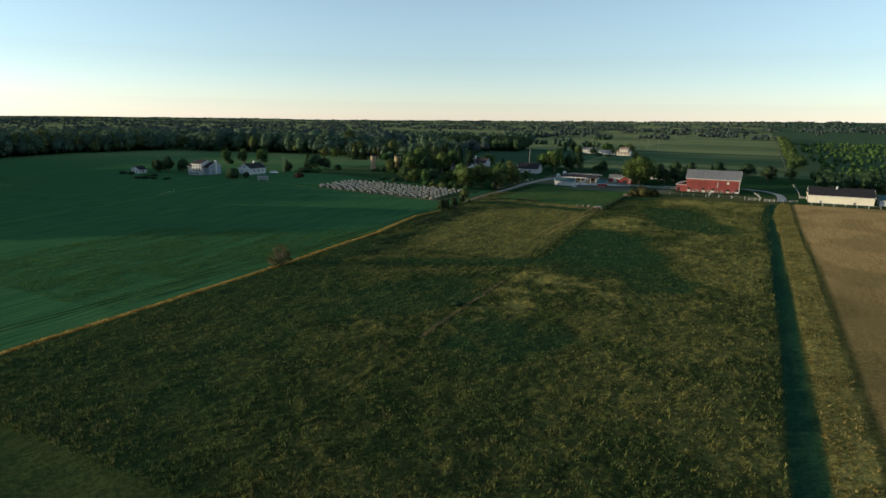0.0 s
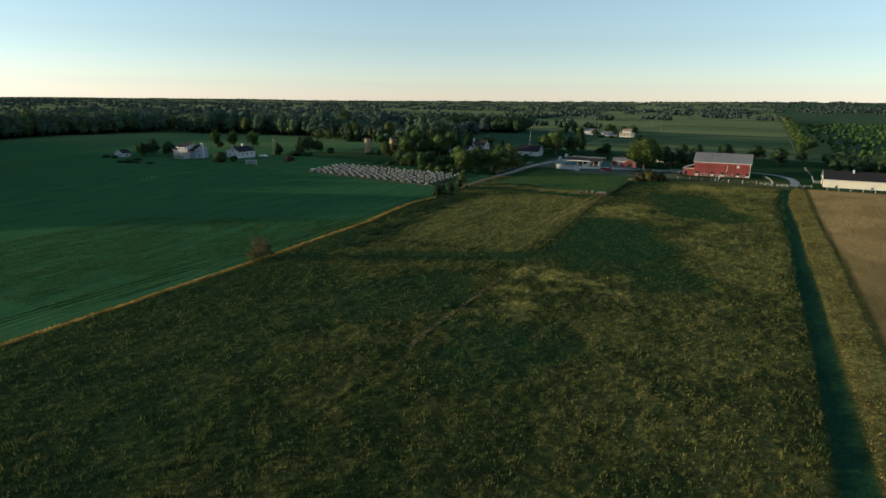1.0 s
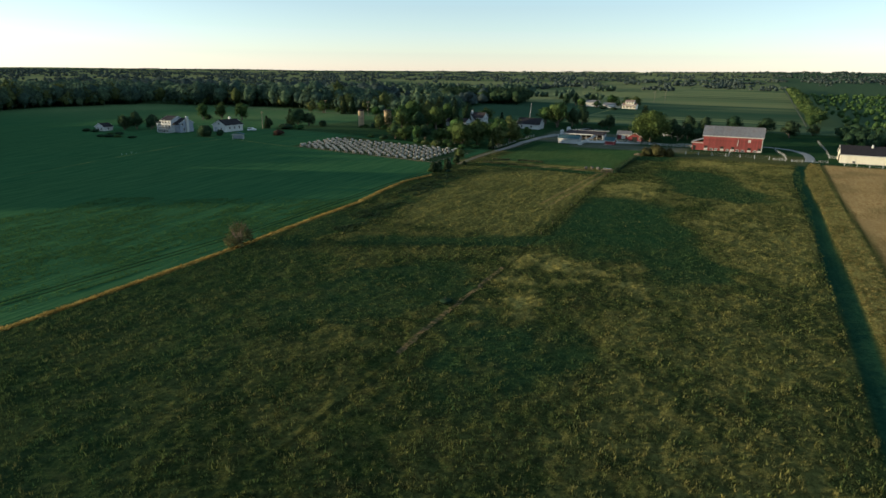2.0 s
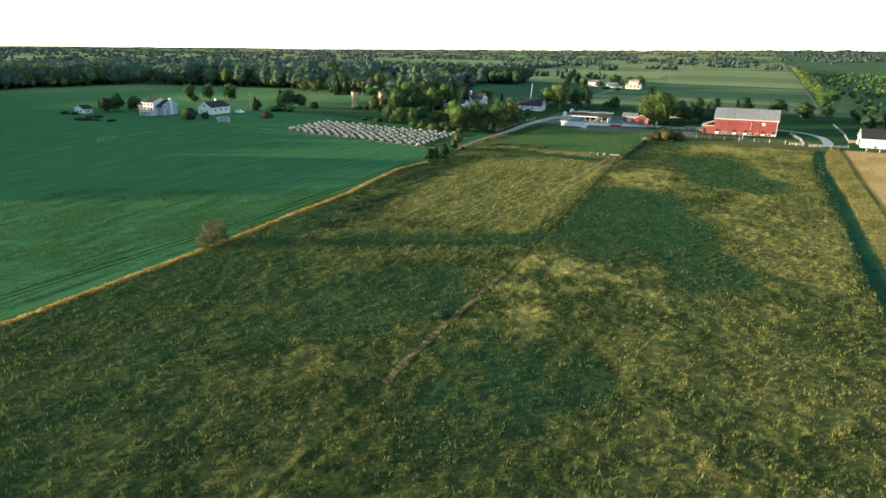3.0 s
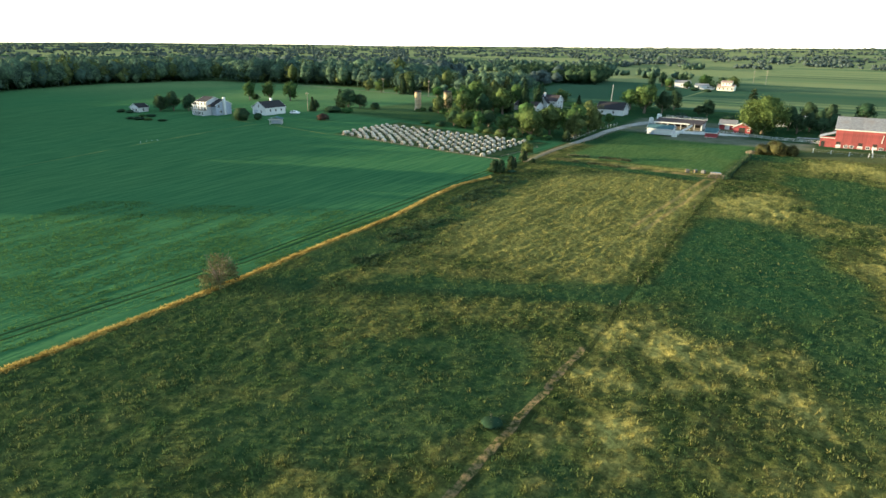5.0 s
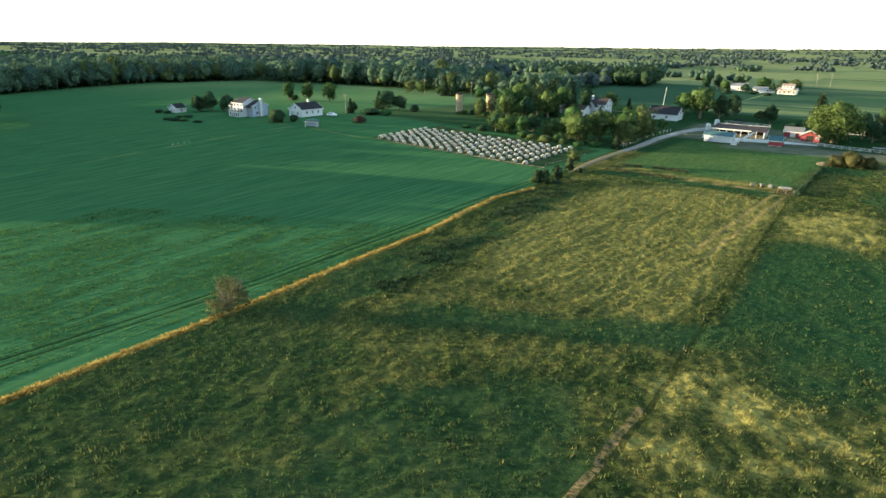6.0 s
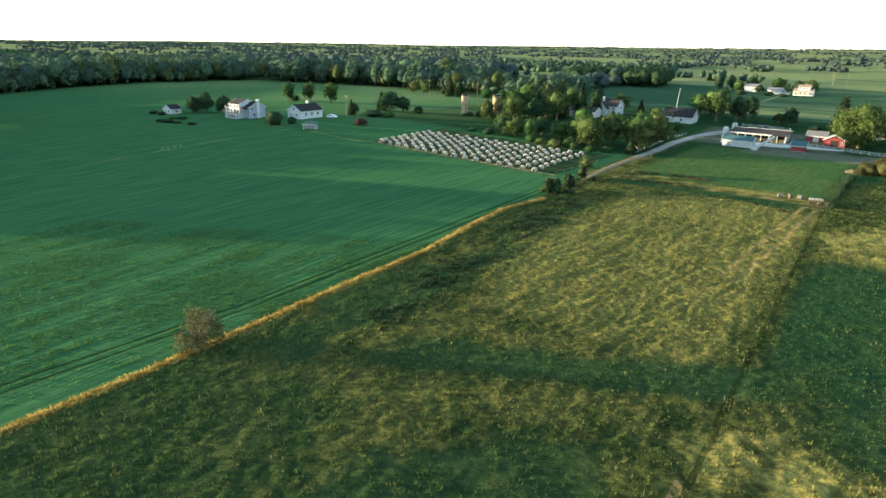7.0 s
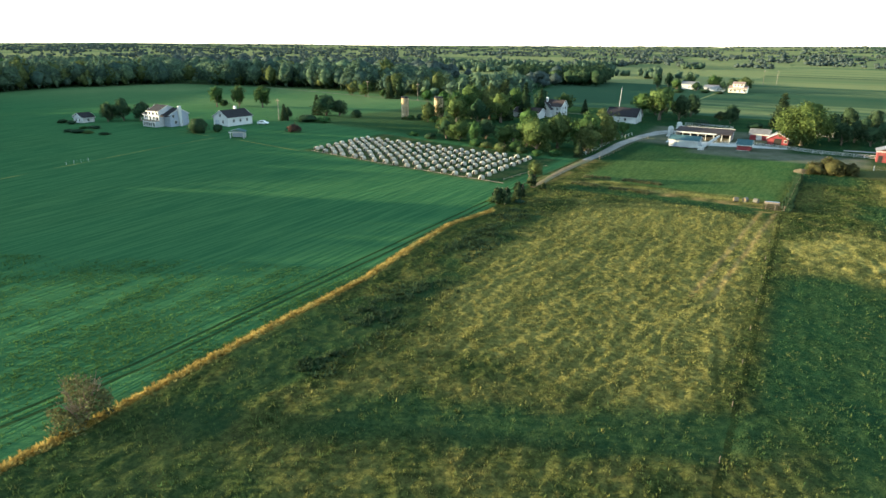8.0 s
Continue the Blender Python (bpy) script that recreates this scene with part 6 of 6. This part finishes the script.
for _ in range(150):
    x, y = rng_w.uniform(28, 120), rng_w.uniform(345, 430)
    if y > 352 + 0.4 * abs(x - 60) or x > 60:
        spots.append((x, y, rng_w.uniform(0.3, 0.6), rng_w.uniform(0.4, 0.7)))
strewn("thicket", near_kinds, spots, M_LEAF_DARK, "dark thicket behind the cream shed", "thicket", 8)

# distant country: belts of trees between open fields, out to the horizon
spots = []
while len(spots) < 2000:
    r, a = 620 * (5000 / 620) ** rng_w.rand(), radians(rng_w.uniform(-22, 86))
    x, y = -20 - r * math.sin(a), 50 + r * math.cos(a)
    if y < 300 and x > -640:
        continue
    open_field = -330 + 0.05 * (y - 650) < x < 24 and y < 1000
    belts = vnoise(x * 0.45, y * 1.3, 150, 2) * 0.6 + vnoise(x, y, 70, 4) * 0.4
    need = (2.0 if y < 720 else 0.74) if open_field else (0.4 if x > -330 else 0.36)
    need = 0.85 if x > 24 and r < 1500 else need
    need -= 0.16 * min(1, max(0, (r - 1100) / 1800))
    if belts < need:
        continue
    s = rng_w.uniform(0.45, 0.8)
    spots.append((x, y, s, rng_w.uniform(0.7, 1.3) * (1 + min(0.9, max(0, r - 1300) / 2500))))
strewn("distant_woodland", groves, [s for s in spots if math.hypot(s[0], s[1]) < 1100], M_WOODS, "belts of green woodland between far fields", "woods", 9)
# the far belts take the leaf colour with haze painted in
strewn("distant_woodland", far_groves, [s for s in spots if math.hypot(s[0], s[1]) >= 1100], M_HAZED_LEAF, "distant belts of woodland out to the horizon, haze put into their leaf colour", "woods", 9)


# ---- grasses ----
def blades(rng, spots, high, wide, count, lift=None, bend=0.7):
    """Tufts of bent blades; spots: x, y, size; lift: how far each spot stands above the soil."""
    n = len(spots) * count
    which = np.repeat(np.arange(len(spots)), count)
    a = rng.uniform(0, 6.28, n)
    size = spots[which, 2]
    out = np.stack([np.cos(a), np.sin(a)], -1)
    side = np.stack([-np.sin(a), np.cos(a)], -1)
    foot = spots[which, :2] + out * (rng.uniform(0, 0.28, n) * size * wide)[:, None]
    z = ground(foot[:, 0], foot[:, 1]) - 0.08
    if lift is not None:
        z = z + lift[which]
    w = (0.17 * wide * size * rng.uniform(0.7, 1.3, n))[:, None]
    h = high * size * rng.uniform(0.6, 1.15, n)
    tip = foot + out * (rng.uniform(0.25, bend, n) * wide * size)[:, None]
    points = np.empty((n, 3, 3))
    points[:, 0, :2], points[:, 1, :2], points[:, 2, :2] = foot - side * w, foot + side * w, tip
    points[:, 0, 2], points[:, 1, 2], points[:, 2, 2] = z, z, z + h
    return points.reshape(-1, 3), np.arange(n * 3).reshape(-1, 3)


def grass_stuff(name, spots, high, wide, count, material, label, seed, lift=None):
    mesh = mesh_of(name, *blades(np.random.RandomState(seed), spots, high, wide, count, lift))
    mesh.materials.append(material)
    return tagged(new(name, mesh), label, "grass", kind="stuff")


rng_g = np.random.RandomState(31)
n = 66000
x, y = rng_g.uniform(-109, 6, n), 40 + 260 * rng_g.rand(n) ** 1.15
crop, dry, lush_and_shade, bare = cover(x, y)[:4]
line = x + 52.3 + 0.036 * np.maximum(y - 132, 0)
keep = (x > fence_x(y) + 1.4) & ((y < 251) | (x > -53)) & (bare < 0.3) & ((abs(line) > 0.75) | (y > 160))
x, y, dry, lush_and_shade = x[keep], y[keep], dry[keep], lush_and_shade[keep]
n = len(x)
straw = dry * rng_g.uniform(0.5, 1.15, n)
straw = np.clip(straw + 0.3 * (rng_g.rand(n) < 0.04), 0, 1)
rich = np.clip(lush_and_shade * rng_g.uniform(0.4, 1.3, n) + 0.7 * smooth(0.5 * vnoise(x, y, 2.1, 0) + 0.5 * rng_g.rand(n), 0.55, 0.8), 0, 1) * (1 - straw)
brown = smooth(0.3 * vnoise(x, y, 8, 1) + 0.3 * vnoise(x, y, 2.4, 2) + 0.4 * rng_g.rand(n), 0.42, 0.7)
size = rng_g.uniform(0.4, 1.15, n) * np.interp(y, [60, 130, 180], [1.05, 0.9, 0.75]) * (1 + 0.3 * straw) * (0.7 + 0.6 * vnoise(x, y, 2.6, 3))
# each clump is a handful of tufts, the middle one the tallest
tufts = 3
off = rng_g.normal(0, 0.3, (n, tufts, 2))
off[:, 0] = 0
x, y = (x[:, None] + off[:, :, 0]).ravel(), (y[:, None] + off[:, :, 1]).ravel()
size = (size[:, None] * np.array([1.1, 0.85, 0.7])).ravel()
lush_and_shade = np.repeat(lush_and_shade, tufts)
straw, rich, brown = np.repeat(straw, tufts), np.repeat(rich, tufts), np.repeat(brown, tufts)
n = len(x)
meadow = grass_stuff("meadow_grass", np.stack([x, y, size], -1), 0.5, 0.4, 3, M_MEADOW, "green, olive and straw-coloured tufts of meadow grass", 32, sward(x, y, lush_and_shade))
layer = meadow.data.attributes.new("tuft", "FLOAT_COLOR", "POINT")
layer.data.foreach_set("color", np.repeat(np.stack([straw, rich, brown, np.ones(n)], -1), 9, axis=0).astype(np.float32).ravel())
n = 7000
y = rng_g.uniform(40, 216, n)
x = fence_x(y) + rng_g.normal(0, 0.36, n)
grass_stuff("boundary_grass", np.stack([x, y, rng_g.uniform(0.5, 1.2, n)], -1), 0.42, 0.6, 6, M_DRY, "tall dry golden grass along the field boundary", 33)
n = 4200
y = rng_g.uniform(60, 308, n)
grass_stuff("verge_grass", np.stack([track_shift(y) + 9.8 + rng_g.rand(n) * (verge_x(y) - track_shift(y) - 10.2), y, rng_g.uniform(0.5, 1.1, n)], -1), 0.35, 0.8, 5, M_STRAWGRASS, "dry grass verge beside the mown track", 34)
n = 2600
x = rng_g.uniform(-107, -57, n)
x = x[vnoise(x, x * 0, 5, 2) > 0.42]
n = len(x)
grass_stuff("ditch_weeds", np.stack([x, np.where(rng_g.rand(n) < 0.5, np.interp(x, [-107, -94, -84, -75, -60], [261, 263.7, 263.5, 260, 254.5]), 252.0) + rng_g.normal(0, 0.9, n), rng_g.uniform(0.5, 1.2, n)], -1), 0.6, 0.7, 6, M_BROWN_LEAF, "brown weeds along the ditch", 35)
n = 800
y = rng_g.uniform(250, 297, n)
grass_stuff("fence_weeds", np.stack([-55.0 + rng_g.normal(0, 0.45, n), y, rng_g.uniform(0.6, 1.3, n)], -1), 1.2, 0.6, 6, M_LEAF_DARK, "dark weeds grown through a wire fence", 36)
# the young crop stands in drilled rows, thicker in some runs than in others
n = 115000
y = rng_g.uniform(75, 232, n)
x = -111.5 - 0.9 * np.floor(rng_g.rand(n) ** 1.2 * 75) + rng_g.normal(0, 0.12, n)
rut = x
x = x - 0.1 * np.maximum(130 - y, 0)
keep = (x < fence_x(y) - 1.0) & (rng_g.rand(n) < 0.15 + 0.85 * smooth(0.7 * vnoise(x * 1.6, y * 0.3, 2.4, 3) + 0.3 * vnoise(x, y, 11, 1), 0.3, 0.7)) & (0.883 * y - 0.469 * x < 203 + 4 * vnoise(x, y, 9, 2)) & (abs(rut + 115.2) > 0.4) & (abs(rut + 117.0) > 0.4)
x, y = x[keep], y[keep]
grass_stuff("young_crop", np.stack([x, y, rng_g.uniform(0.5, 1.2, len(x))], -1), 0.32, 0.5, 3, M_CROP, "young green crop standing in drilled rows", 37)
n = 1500
y = rng_g.uniform(140, 219, n)
x = np.interp(y, [150, 219], [-99, -106]) + rng_g.normal(0, 2.2, n)
keep = (vnoise(x, y, 3, 2) > 0.48) & (x > fence_x(y) + 1.5)
x, y = x[keep], y[keep]
grass_stuff("boundary_weeds", np.stack([x, y, rng_g.uniform(0.6, 1.4, len(x))], -1), 0.6, 0.7, 14, M_LEAF_DARK, "clumps of coarse dark weeds beside the boundary", 38)
